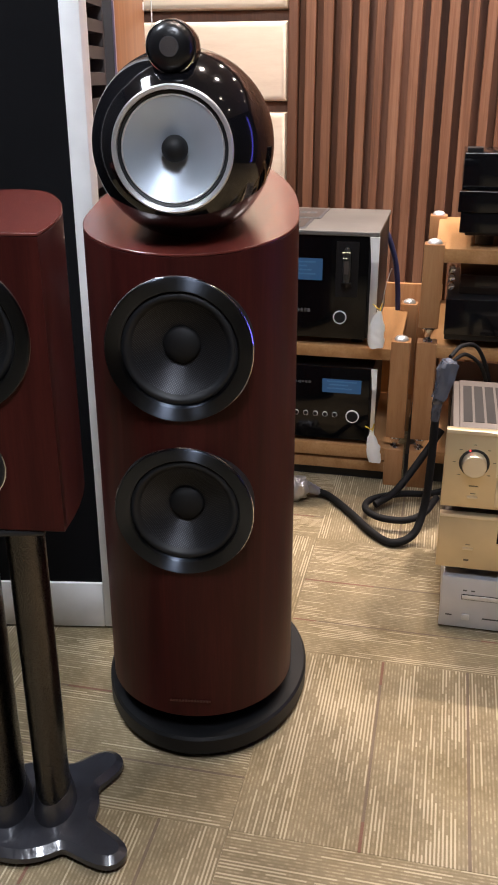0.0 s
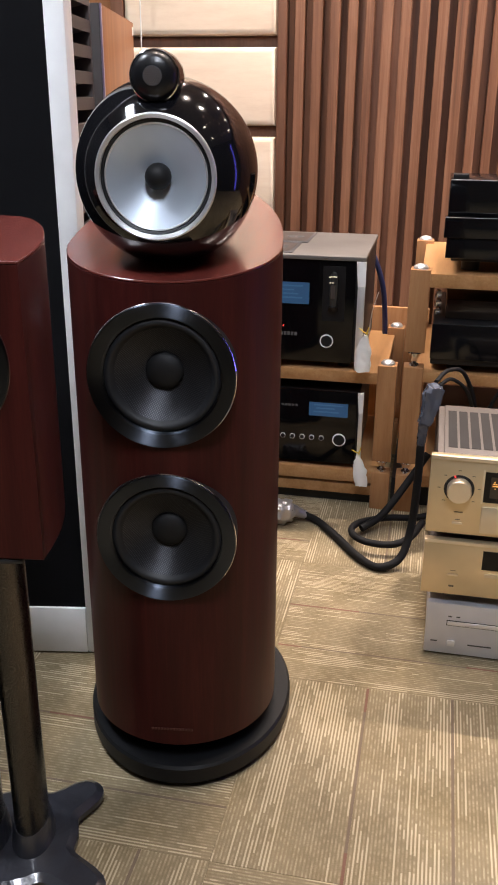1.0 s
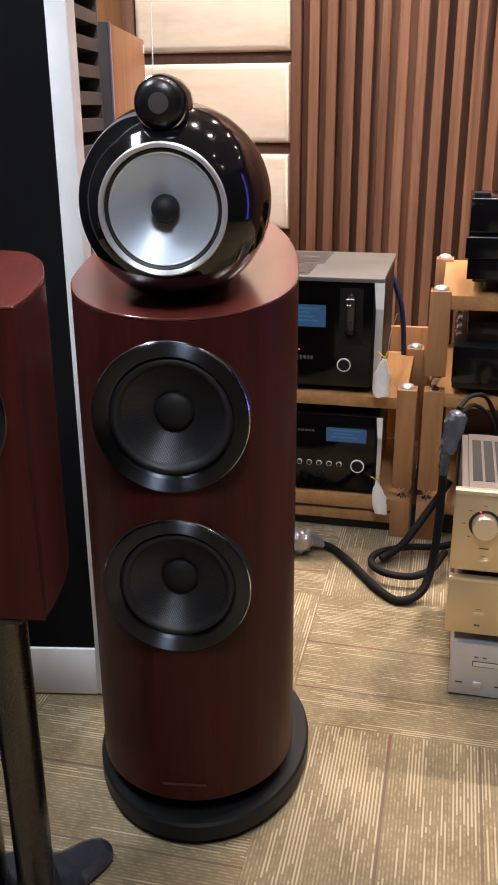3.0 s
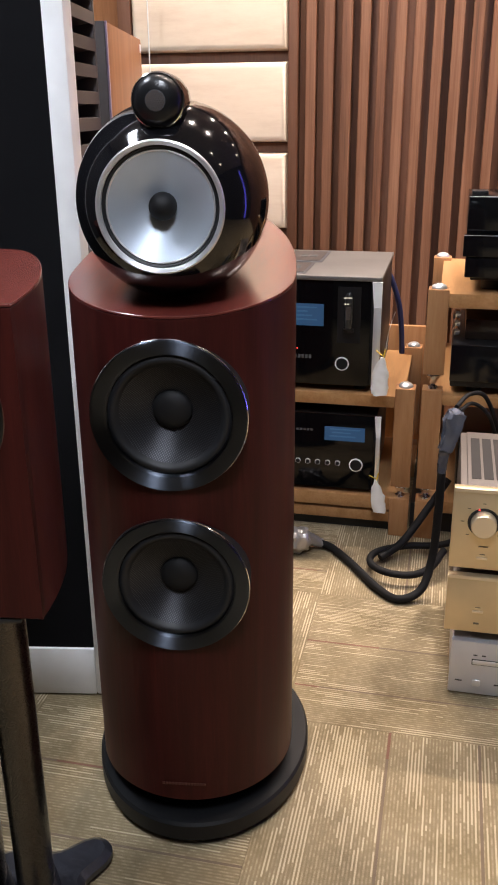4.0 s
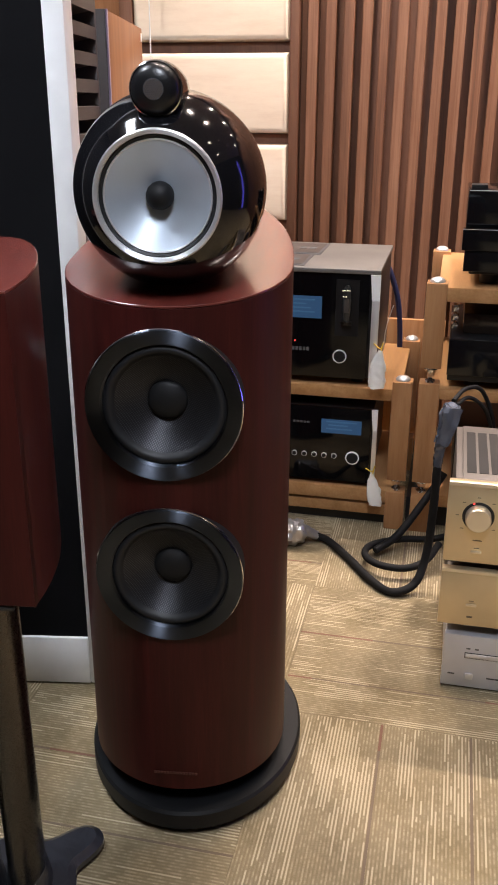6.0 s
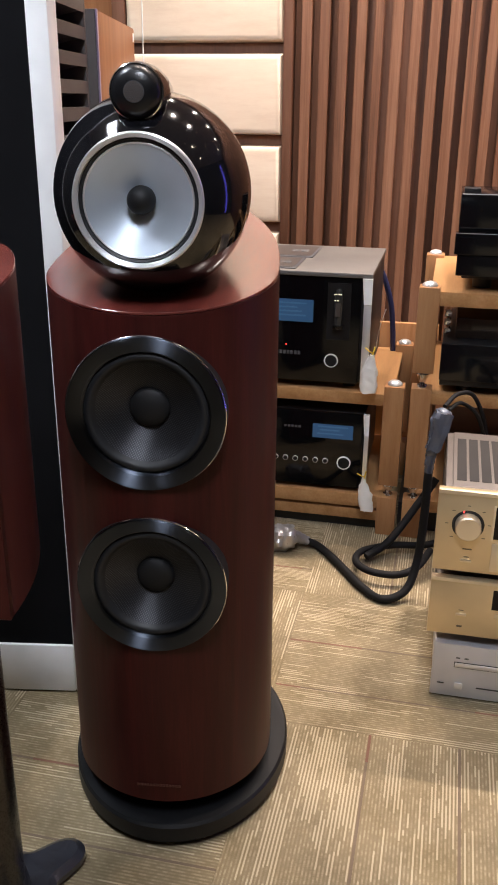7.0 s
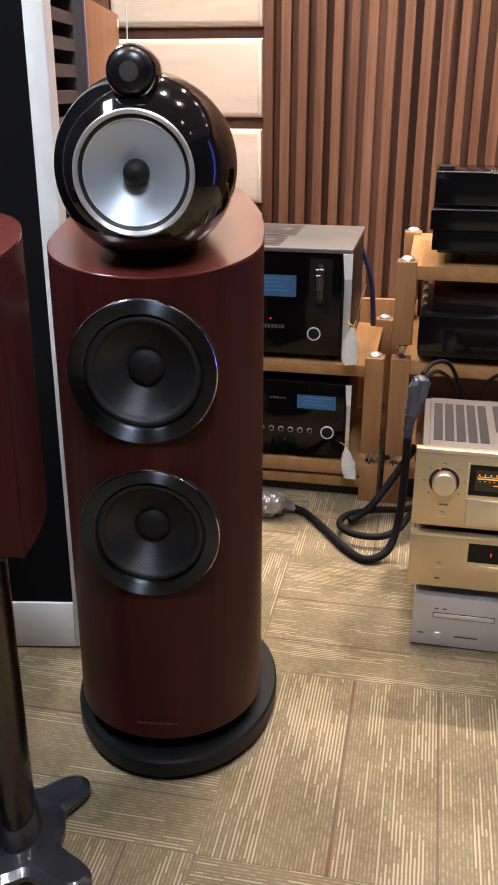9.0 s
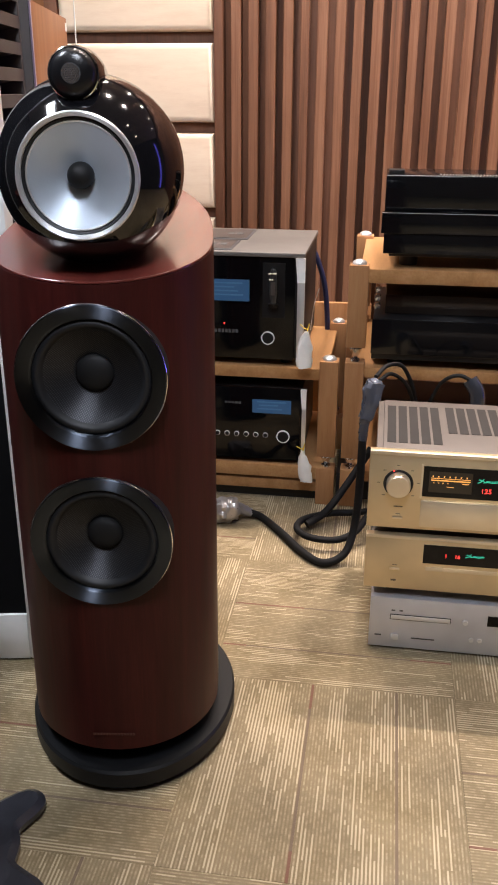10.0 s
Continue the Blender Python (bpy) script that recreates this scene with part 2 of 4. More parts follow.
CARPET = ((0.182, 0.143, 0.086), (0.248, 0.198, 0.122), (0.395, 0.326, 0.218))
M = {
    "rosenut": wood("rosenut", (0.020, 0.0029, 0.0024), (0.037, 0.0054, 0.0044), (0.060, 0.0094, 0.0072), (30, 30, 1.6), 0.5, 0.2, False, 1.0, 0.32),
    # glossier rosenut for the tops, lightened: light from above is in the colour
    "rosenut_lacquer_lit": wood("rosenut_lacquer_lit", (0.066, 0.0110, 0.0085), (0.112, 0.0205, 0.0150), (0.165, 0.0350, 0.0235), (12, 1.4, 12), 0.5, 1.0, False, 1.0, 0.19, 1.6),
    "gloss_black": plain("gloss_black", (0.004, 0.004, 0.005), 0.07, 0, 0.0, bumpy=0.0),
    "nose_black": plain("nose_black", (0.006, 0.006, 0.007), 0.3, spec=0.4),
    "satin_black": plain("satin_black", (0.012, 0.012, 0.013), 0.42),
    "plinth_black": plain("plinth_black", (0.005, 0.0053, 0.006), 0.5, spec=0.3),
    "rubber": plain("rubber", (0.010, 0.0105, 0.012), 0.5, spec=0.35),
    "dark_ring": plain("dark_ring", (0.068, 0.078, 0.098), 0.44, 1.0, aniso=1.0, bumpy=0.0),
    "silver_ring": plain("silver_ring", (0.86, 0.87, 0.90), 0.45, 0.75, aniso=0.85, bumpy=0.0),
    "cone_silver": plain("cone_silver", (0.62, 0.70, 0.79), 0.56, 0.75, aniso=0.62, bumpy=0.0),
    "cone_dark": woven_material(),
    "cap_dark": plain("cap_dark", (0.006, 0.006, 0.0065), 0.62, spec=0.3),
    "chrome": plain("chrome", (0.75, 0.75, 0.76), 0.12, 1.0, bumpy=0.0),
    "pole": plain("pole", (0.075, 0.07, 0.066), 0.28, 1.0),
    "film": film_material(),
    "white": plain("white", (0.84, 0.84, 0.83), 0.45),
    "cloth": plain("cloth", (0.006, 0.006, 0.007), 0.95, spec=0.1),
    "grille_grey": plain("grille_grey", (0.11, 0.11, 0.12), 0.4, 0.5),
    "louvre_grey": plain("louvre_grey", (0.075, 0.062, 0.060), 0.5, 0.1, spec=0.4),
    "edge_lilac": plain("edge_lilac", (0.26, 0.20, 0.30), 0.45),
    "beech": wood("beech", (0.28, 0.138, 0.054), (0.39, 0.205, 0.086), (0.48, 0.272, 0.125), (14, 1.2, 14), 0.4, 0.15),
    "beech_up": wood("beech_up", (0.26, 0.12, 0.05), (0.35, 0.175, 0.078), (0.42, 0.225, 0.105), (14, 14, 1.2), 0.42, 0.1),
    "cabinet_wood": wood("cabinet_wood", (0.19, 0.078, 0.032), (0.26, 0.112, 0.048), (0.33, 0.152, 0.07), (14, 14, 1.0), 0.45, 0.1),
    "slat": wood("slat", (0.085, 0.034, 0.016), (0.190, 0.082, 0.041), (0.305, 0.154, 0.088), (24, 24, 0.5), 0.5),
    "backing": wood("backing", (0.07, 0.032, 0.018), (0.11, 0.05, 0.026), (0.16, 0.075, 0.04), (8, 8, 0.8), 0.6),
    "frame_wood": wood("frame_wood", (0.075, 0.029, 0.014), (0.130, 0.053, 0.026), (0.19, 0.085, 0.046), (12, 12, 0.7), 0.55),
    "cream": wood("cream", (0.68, 0.53, 0.39), (0.79, 0.65, 0.50), (0.85, 0.73, 0.58), (1.1, 6, 6), 0.5),
    "gold": plain("gold", (0.74, 0.60, 0.385), 0.36, 0.75, bumpy=0.02),
    "gold_light": plain("gold_light", (0.80, 0.69, 0.52), 0.32, 0.75, bumpy=0.02),
    "top_cover": plain("top_cover", (0.115, 0.098, 0.086), 0.5, 0.2),
    "vent": plain("vent", (0.034, 0.031, 0.029), 0.8, spec=0.15),
    "silver": plain("silver", (0.64, 0.645, 0.685), 0.42, 0.6, bumpy=0.02),
    "silver_bright": plain("silver_bright", (0.80, 0.80, 0.80), 0.35, 0.7, bumpy=0.02),
    "smoked": plain("smoked", (0.020, 0.013, 0.009), 0.16, 0, 0.2, bumpy=0.0),
    "tube_glass": plain("tube_glass", (0.03, 0.03, 0.03), 0.08, 0, 0.4, bumpy=0.0),
    "glow_text": glow("glow_text", (0.06, 0.19, 0.38), 0.45),
    "glass_black": plain("glass_black", (0.0024, 0.0025, 0.0032), 0.06, 0, 0.0, bumpy=0.0, spec=0.27),
    "unit_gloss": plain("unit_gloss", (0.0042, 0.0046, 0.0056), 0.12, 0, 0.0, bumpy=0.0, spec=0.45),
    "amp_black": plain("amp_black", (0.008, 0.008, 0.009), 0.38, spec=0.35),
    "amp_grey": plain("amp_grey", (0.165, 0.155, 0.146), 0.42, 0.4),
    "plate": plain("plate", (0.08, 0.068, 0.062), 0.4, 0.4),
    "cable": plain("cable", (0.0045, 0.0045, 0.005), 0.7, bumpy=0.3, spec=0.22),
    "blue_cable": plain("blue_cable", (0.012, 0.016, 0.06), 0.45, bumpy=0.3),
    "wrap": plain("wrap", (0.07, 0.08, 0.105), 0.18, 0.2, 0.5, grain=14.0, vary=0.5, bumpy=0.8),
    "foil": plain("foil", (0.52, 0.51, 0.52), 0.3, 0.6, 0.5, grain=14.0, vary=0.5, bumpy=0.8),
    "bag": plain("bag", (0.78, 0.76, 0.72), 0.55, bumpy=0.5),
    "yellow": plain("yellow", (0.70, 0.48, 0.05), 0.5),
    "ceiling": plain("ceiling", (0.55, 0.52, 0.48), 0.8),
    "wall": plain("wall", (0.16, 0.11, 0.075), 0.7),
    "wall_dark": plain("wall_dark", (0.03, 0.028, 0.028), 0.8),
    "floor_base": plain("floor_base", (0.05, 0.04, 0.03), 0.9),
    "meter_brown": plain("meter_brown", (0.028, 0.020, 0.013), 0.2, bumpy=0.0),
    "print": plain("print", (0.16, 0.13, 0.09), 0.6, bumpy=0.0),
    "print_grey": plain("print_grey", (0.075, 0.075, 0.08), 0.6, bumpy=0.0),
    "print_red": plain("print_red", (0.0660, 0.0192, 0.0120), 0.5, bumpy=0.0),
    "string": plain("string", (0.7, 0.68, 0.64), 0.7),
    "glow_blue": glow("glow_blue", (0.02, 0.12, 0.30), 0.40),
    "glow_strip": glow("glow_strip", (0.16, 0.13, 1.0), 7.0),
    "glow_lamp": glow("glow_lamp", (1.0, 0.88, 0.70), 60.0),
    "glow_panel": glow("glow_panel", (0.80, 0.91, 1.0), 12.0),
    "glow_red": glow("glow_red", (1.0, 0.05, 0.04), 2.5),
    "glow_orange": glow("glow_orange", (1.0, 0.45, 0.10), 1.2),
    "glow_green": glow("glow_green", (0.05, 0.8, 0.5), 0.8),
    # glow for the painted glints on the amplifier tube
    "glow_tube_glint": glow("glow_tube_glint", (1.0, 0.85, 0.6), 2.0),
    "carpet": carpet_material(),
}


# ---- builders ----
def finish(name, bm, mat, smooth=32):
    me = bpy.data.meshes.new(name)
    bmesh.ops.recalc_face_normals(bm, faces=bm.faces)
    bm.to_mesh(me)
    bm.free()
    me.materials.append(M[mat])
    me.shade_smooth()
    me.set_sharp_from_angle(angle=radians(smooth))
    return me


def part(name, bm, mat, parent, label="", at=None):
    me = bm if isinstance(bm, bpy.types.Mesh) else finish(name, bm, mat)
    ob = new(name, me)
    ob.parent = parent
    if at is not None:
        ob.matrix_basis = at
    if label:
        tagged(ob, label)
    return ob


def thing(name, label, category, m=None, group="", kind=""):
    ob = new(name)
    ob.empty_display_size = 0.05
    if m is not None:
        ob.matrix_basis = m
    return tagged(ob, label, category, group, kind)


def solo(name, bm, mat, label, category="", m=None, group="", kind=""):
    ob = new(name, finish(name, bm, mat))
    if m is not None:
        ob.matrix_basis = m
    return tagged(ob, label, category, group, kind)


def box(x0, x1, y0, y1, z0, z1, bevel=0.0, bm=None, seg=2):
    own = bm is None
    b = bmesh.new()
    bmesh.ops.create_cube(b, size=1)
    for v in b.verts:
        v.co = Vector(((x0 + x1) / 2 + v.co.x * (x1 - x0), (y0 + y1) / 2 + v.co.y * (y1 - y0), (z0 + z1) / 2 + v.co.z * (z1 - z0)))
    if bevel:
        bmesh.ops.bevel(b, geom=b.edges[:], offset=bevel, segments=seg, affect="EDGES", profile=0.5)
    if own:
        return b
    return merge(bm, b)


def merge(bm, b):
    start = [bm.verts.new(v.co) for v in b.verts]
    b.verts.index_update()
    for f in b.faces:
        bm.faces.new([start[v.index] for v in f.verts])
    b.free()
    return bm


def lathe(profile, axis="Y", seg=64, centre=(0, 0, 0), closed=False):
    """Turns (radius, along) pairs round an axis through the centre."""
    bm = bmesh.new()
    rings = []
    for r, a in profile:
        ring = []
        count = 1 if r < 1e-6 else seg
        for k in range(count):
            t = 2 * math.pi * k / seg
            c, s = r * math.cos(t), r * math.sin(t)
            p = {"Y": (c, a, s), "Z": (c, s, a), "X": (a, c, s)}[axis]
            ring.append(bm.verts.new(Vector(p) + Vector(centre)))
        rings.append(ring)
    pairs = list(zip(rings, rings[1:]))
    if closed:
        pairs.append((rings[-1], rings[0]))
    for a, b in pairs:
        for k in range(seg):
            q = [a[k % len(a)], a[(k + 1) % len(a)], b[(k + 1) % len(b)], b[k % len(b)]]
            q = list(dict.fromkeys(q))
            if len(q) > 2:
                bm.faces.new(q)
    return bm


def prism(outline, levels):
    """Stacks copies of an outline: levels are (grow, height(x, y)) pairs, closed below and above."""
    bm = bmesh.new()
    rings = []
    n = len(outline)
    for grow, height in levels:
        ring = []
        for k, (x, y) in enumerate(outline):
            a, c = outline[k - 1], outline[(k + 1) % n]
            t = Vector((c[0] - a[0], c[1] - a[1]))
            t.normalize()
            ring.append(bm.verts.new((x + t.y * grow, y - t.x * grow, height(x, y))))
        rings.append(ring)
    for a, b in zip(rings, rings[1:]):
        for k in range(n):
            bm.faces.new((a[k], a[(k + 1) % n], b[(k + 1) % n], b[k]))
    bm.faces.new(rings[0])
    bm.faces.new(rings[-1])
    return bm


def spline(points, steps=10):
    """A smooth line through the points."""
    p = [Vector(q) for q in points]
    p = [2 * p[0] - p[1]] + p + [2 * p[-1] - p[-2]]
    out = []
    for a, b, c, d in zip(p, p[1:], p[2:], p[3:]):
        for k in range(steps):
            t = k / steps
            out.append(0.5 * (2 * b + (c - a) * t + (2 * a - 5 * b + 4 * c - d) * t * t + (3 * b - a - 3 * c + d) * t ** 3))
    out.append(p[-2])
    return out


def tube(points, radius, seg=14, steps=10):
    line = spline(points, steps) if len(points) > 2 else [Vector(q) for q in points]
    bm = bmesh.new()
    rings = []
    side = None
    for k, q in enumerate(line):
        d = (line[min(k + 1, len(line) - 1)] - line[max(k - 1, 0)]).normalized()
        side = d.orthogonal().normalized() if side is None else (side - d * side.dot(d)).normalized()
        up = d.cross(side)
        r = radius(k / (len(line) - 1)) if callable(radius) else radius
        rings.append([bm.verts.new(q + r * (math.cos(2 * math.pi * j / seg) * side + math.sin(2 * math.pi * j / seg) * up)) for j in range(seg)])
    for a, b in zip(rings, rings[1:]):
        for j in range(seg):
            bm.faces.new((a[j], a[(j + 1) % seg], b[(j + 1) % seg], b[j]))
    bm.faces.new(rings[0])
    bm.faces.new(rings[-1])
    return bm


def crumple(bm, amount, size, seed=0.0):
    """Pushes a mesh's points in and out by folded noise."""
    bm.normal_update()
    for v in bm.verts:
        n = noise.noise(v.co * size + Vector((seed, seed * 1.7, -seed)))
        f = noise.noise(v.co * size * 2.7 + Vector((-seed, seed, seed)))
        v.co += v.normal * amount * (abs(n) * 1.6 - 0.4 + 0.5 * f)
    return bm


def bored(mesh, holes):
    """Drills round holes (radius, height, from, to) along y into a mesh."""
    body = new("blank", mesh)
    for r, z, a, b in holes:
        cutter = new("drill", finish("drill", lathe([(0.0, a), (r, a), (r, b), (0.0, b)], seg=96, centre=(0, 0, z)), "rosenut"))
        mod = body.modifiers.new("hole", "BOOLEAN")
        mod.operation, mod.solver, mod.object = "DIFFERENCE", "EXACT", cutter
        made = bpy.data.meshes.new_from_object(body.evaluated_get(bpy.context.evaluated_depsgraph_get()))
        body.modifiers.clear()
        body.data = made
        bpy.data.objects.remove(cutter)
    bpy.data.objects.remove(body)
    made.set_sharp_from_angle(angle=radians(32))
    return made


def words(text, size, mat, name="lettering"):
    c = bpy.data.curves.new(name, "FONT")
    c.body, c.size, c.extrude, c.align_x, c.align_y = text, size, 0.0003, "CENTER", "CENTER"
    ob = bpy.data.objects.new(name, c)
    scene.collection.objects.link(ob)
    me = bpy.data.meshes.new_from_object(ob.evaluated_get(bpy.context.evaluated_depsgraph_get()))
    bpy.data.objects.remove(ob)
    me.materials.clear()
    me.materials.append(M[mat])
    return me


# ---- room ----
X0, X1, Y0, Y1 = -2.6, 3.1, -3.2, 3.16
solo("ceiling", box(X0 - 0.1, X1 + 0.1, Y0 - 0.1, Y1 + 0.1, CEIL, CEIL + 0.1), "ceiling", "plain off-white painted ceiling with downlights", kind="structure")
wall_north = solo("wall_north", box(X0, X1, Y1, Y1 + 0.12, 0, CEIL), "backing", "brown wood-clad wall behind the racks", kind="structure")
solo("wall_south", box(X0, X1, Y0 - 0.12, Y0, 0, CEIL), "wall", "plain brown showroom wall", kind="structure")
solo("wall_west", box(X0 - 0.12, X0, Y0 - 0.12, Y1 + 0.12, 0, CEIL), "wall_dark", "plain dark showroom wall", kind="structure")
solo("wall_east", box(X1, X1 + 0.12, Y0 - 0.12, Y1 + 0.12, 0, CEIL), "wall_dark", "dark showroom wall with a blue light strip", kind="structure")
floor = solo("floor", box(X0, X1, Y0, Y1, -0.1, -0.006), "floor_base", "carpet-tiled showroom floor", kind="structure")

# blue light strip on the east wall
strip = thing("light_strip", "tall blue-violet light strip on a dark wall", "light strip", pose(X1, 2.45, 0))
part("housing", box(-0.03, -0.002, -0.09, 0.09, 0.08, 2.5, 0.004), "satin_black", strip)
part("diffuser", box(-0.034, -0.0305, -0.07, 0.07, 0.1, 2.48), "glow_strip", strip, "glowing blue diffuser")

# ceiling lights
first = None
for sx, sy in SPOTS:
    if first is None:
        first = thing("downlight", "round recessed warm ceiling downlight", "downlight", pose(sx, sy, CEIL), "ceiling downlights")
        part("trim_ring", lathe([(0.055, 0), (0.055, -0.006), (0.042, -0.008), (0.040, -0.001)], "Z", 32), "white", first)
        part("lamp_face", lathe([(0.040, -0.0015), (0.0, -0.002)], "Z", 32), "glow_lamp", first, "glowing warm lamp")
    else:
        copy_thing(first, pose(sx, sy, CEIL))
panel = thing("ceiling_panel_light", "cool white rectangular ceiling panel light", "ceiling light", pose(-1.41, 0.82, CEIL), "ceiling panels")
part("frame", box(-0.17, 0.17, -0.395, 0.395, -0.014, -0.001, 0.003), "white", panel)
part("diffuser", box(-0.15, 0.15, -0.375, 0.375, -0.018, -0.0145), "glow_panel", panel, "glowing cool diffuser")

copy_thing(panel, pose(0.1, -0.2, CEIL))

# cream pillow panels in a brown frame on the north wall
trim = thing("wall_panelling", "cream bevelled timber blocks in a brown wood frame", "wall panel", kind="structure")
part("frame_stile", box(-0.549, -0.5185, 3.085, 3.158, 0, CEIL, 0.002), "frame_wood", trim)
part("frame_stile", box(-1.14, -1.095, 3.085, 3.158, 0, CEIL, 0.002), "frame_wood", trim)
for k in range(10):
    z0 = 0.173 - 0.2905 + 0.2905 * k
    za, zb = max(z0, 0.01), min(z0 + 0.2545, CEIL - 0.02)
    if zb - za < 0.05:
        continue
    b = box(-1.092, -0.552, 3.085, 3.15, za, zb)
    bmesh.ops.bevel(b, geom=[e for e in b.edges if all(v.co.y < 3.1 for v in e.verts)], offset=0.021, segments=4, affect="EDGES", profile=0.6)
    part("block", b, "cream", trim)
    part("rail", box(-1.094, -0.55, 3.118, 3.157, zb + 0.001, zb + 0.034), "frame_wood", trim)
part("side_board", box(X0 + 0.01, -1.142, 3.12, 3.158, 0, CEIL), "cabinet_wood", trim)

# slats
slats = thing("slat_wall", "vertical brown wooden slats of uneven depth", "slat wall", kind="structure")
GAPS = [-0.506, -0.446, -0.386, -0.327, -0.268, -0.214, -0.153, -0.094, -0.034, 0.027, 0.088, 0.145, 0.202, 0.262, 0.324, 0.377]
DEEP = "DDDDMSSMDDDDDSMD"
rng = random.Random(7)
while GAPS[-1] < 2.9:
    GAPS.append(GAPS[-1] + rng.choice((0.056, 0.060, 0.063)))
    DEEP += rng.choice("DDDMS")
for g, nxt, deep in zip(GAPS, GAPS[1:], DEEP):
    part("fillet", box(g - 0.0125, g + 0.0125, 3.1 + {"D": 0.045, "M": 0.026, "S": 0.010}[deep], 3.1575, 0.0, CEIL), "frame_wood", slats)
    part("slat", box(g + 0.013, nxt - 0.013, 3.1 - rng.choice((0.0, 0.0, 0.006)), 3.157, 0.0, CEIL, 0.002, seg=1), "slat", slats)


# ---- the tall loudspeaker ----
def driver(parent, r, z, y_front, back, ring, cone, name="woofer"):
    """A bezel, rubber roll, cone and cap facing -y."""
    w = thing(name, "", "")
    w.parent = parent
    w.matrix_basis = pose(0, y_front, z)
    part("collar", lathe([(r * 0.975, 0.0075), (r * 0.997, 0.0075), (r * 0.997, back), (r * 0.975, back)], seg=96, closed=True), "cap_dark", w, "matt dark collar")
    part("bezel", lathe([(r * 0.97, 0.007), (r, 0.007), (r, -0.001), (r * 0.993, -0.0032), (r * 0.965, -0.0035), (r * 0.82, 0.0005), (r * 0.80, 0.003), (r * 0.79, 0.012), (r * 0.93, 0.012)], seg=96, closed=True), ring, w, "dark polished metal bezel")
    part("edge_ring", lathe([(r * 1.003, 0.0035), (r * 1.012, 0.002), (r * 1.003, 0.0005)], seg=96, closed=True), "chrome", w)
    roll = [(r * (0.805 - 0.155 * t), 0.0085 + 0.0025 * t - 0.0060 * math.sin(math.pi * t)) for t in [i / 10 for i in range(11)]]
    part("surround", lathe(roll, seg=72), "rubber", w)
    part("cone", lathe([(r * 0.655, 0.0105), (r * 0.60, 0.0155), (r * 0.45, 0.028), (r * 0.235, 0.040)], seg=72), cone, w)
    cap = [(r * 0.26 * math.cos(t), 0.037 - 0.012 * math.sin(t)) for t in [math.pi / 2 * i / 8 for i in range(9)]]
    part("dust_cap", lathe(cap, seg=48), "cap_dark", w)
    return w


def tall_speaker(m):
    sp = thing("floor_loudspeaker", "dark red-brown floor loudspeaker with a round glossy black head", "loudspeaker", m)
    n = 40
    out = [(-0.170 * math.cos(math.pi * k / n), -0.172 * math.sin(math.pi * k / n)) for k in range(n + 1)]
    tail = [i / 16 * 0.43 for i in range(1, 17)]
    wid = lambda y: max(0.012, 0.170 * (1 - (y / 0.45) ** 2.3))
    out += [(wid(y), y) for y in tail] + [(-wid(y), y) for y in reversed(tail)]
    top = lambda x, y: 0.899 + 0.16 * (y + 0.172)
    shell = prism(out, [(-0.002, lambda x, y: 0.083), (0, lambda x, y: 0.085), (0, lambda x, y: top(x, y) - 0.0045), (-0.001, lambda x, y: top(x, y) - 0.004)])
    # top in the lightened wood, so its brightness is partly painted light
    part("top_panel", prism(out, [(-0.001, lambda x, y: top(x, y) - 0.0035), (0, lambda x, y: top(x, y) - 0.003), (0, lambda x, y: top(x, y) - 0.0006), (-0.0006, top)]), "rosenut_lacquer_lit", sp, "polished red-brown top panel, its colour lightened as if lit")
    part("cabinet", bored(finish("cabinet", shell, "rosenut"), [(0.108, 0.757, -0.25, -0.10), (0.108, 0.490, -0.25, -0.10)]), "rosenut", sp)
    base = [(0.005 + 0.195 * math.cos(2 * math.pi * k / 72), 0.057 + 0.247 * math.sin(2 * math.pi * k / 72)) for k in range(72)]
    part("plinth", prism(base, [(-0.004, lambda x, y: 0.012), (0, lambda x, y: 0.016), (0, lambda x, y: 0.044), (-0.004, lambda x, y: 0.049)]), "plinth_black", sp, "matt black oval plinth")
    inner = [(px * 0.86, 0.02 + py * 0.86) for px, py in out]
    part("plinth_neck", prism(inner, [(0, lambda x, y: 0.045), (0, lambda x, y: 0.0835)]), "satin_black", sp)
    for fx, fy in ((-0.12, -0.08), (0.12, -0.08), (-0.1, 0.2), (0.1, 0.2)):
        part("foot", lathe([(0.0, 0.0), (0.016, 0.0), (0.018, 0.013), (0.0, 0.013)], "Z", 16, (fx, fy, 0)), "rubber", sp)
    driver(sp, 0.1105, 0.757, -0.174, 0.05, "dark_ring", "cone_dark")
    driver(sp, 0.1105, 0.490, -0.174, 0.05, "dark_ring", "cone_dark")
    for k in range(14):
        part("lettering", box(-0.036 + k * 0.0052, -0.0322 + k * 0.0052, -0.1735, -0.1718, 0.1165, 0.1205), "print_red", sp)
    # head
    head = thing("head", "", "")
    head.parent = sp
    head.matrix_basis = pose(0.002, -0.078, 1.040)
    R = 0.131
    prof = [(0.0, -0.060), (0.071, -0.060), (0.0715, -0.092), (0.083, -0.1015)]
    a0 = math.asin(0.1015 / R)
    prof += [(R * math.cos(a0 * (1 - k / 16)), -R * math.sin(a0 * (1 - k / 16))) for k in range(1, 17)]
    prof += [(R * (1 - (k / 22) ** 2.2) ** 0.85, 0.30 * k / 22) for k in range(1, 23)]
    part("shell", lathe(prof, seg=96), "gloss_black", head)
    part("ring", lathe([(0.0835, -0.1005), (0.0825, -0.1045), (0.0810, -0.1055), (0.0765, -0.1035), (0.0755, -0.098), (0.080, -0.096)], seg=96, closed=True), "silver_ring", head, "brushed silver trim ring")
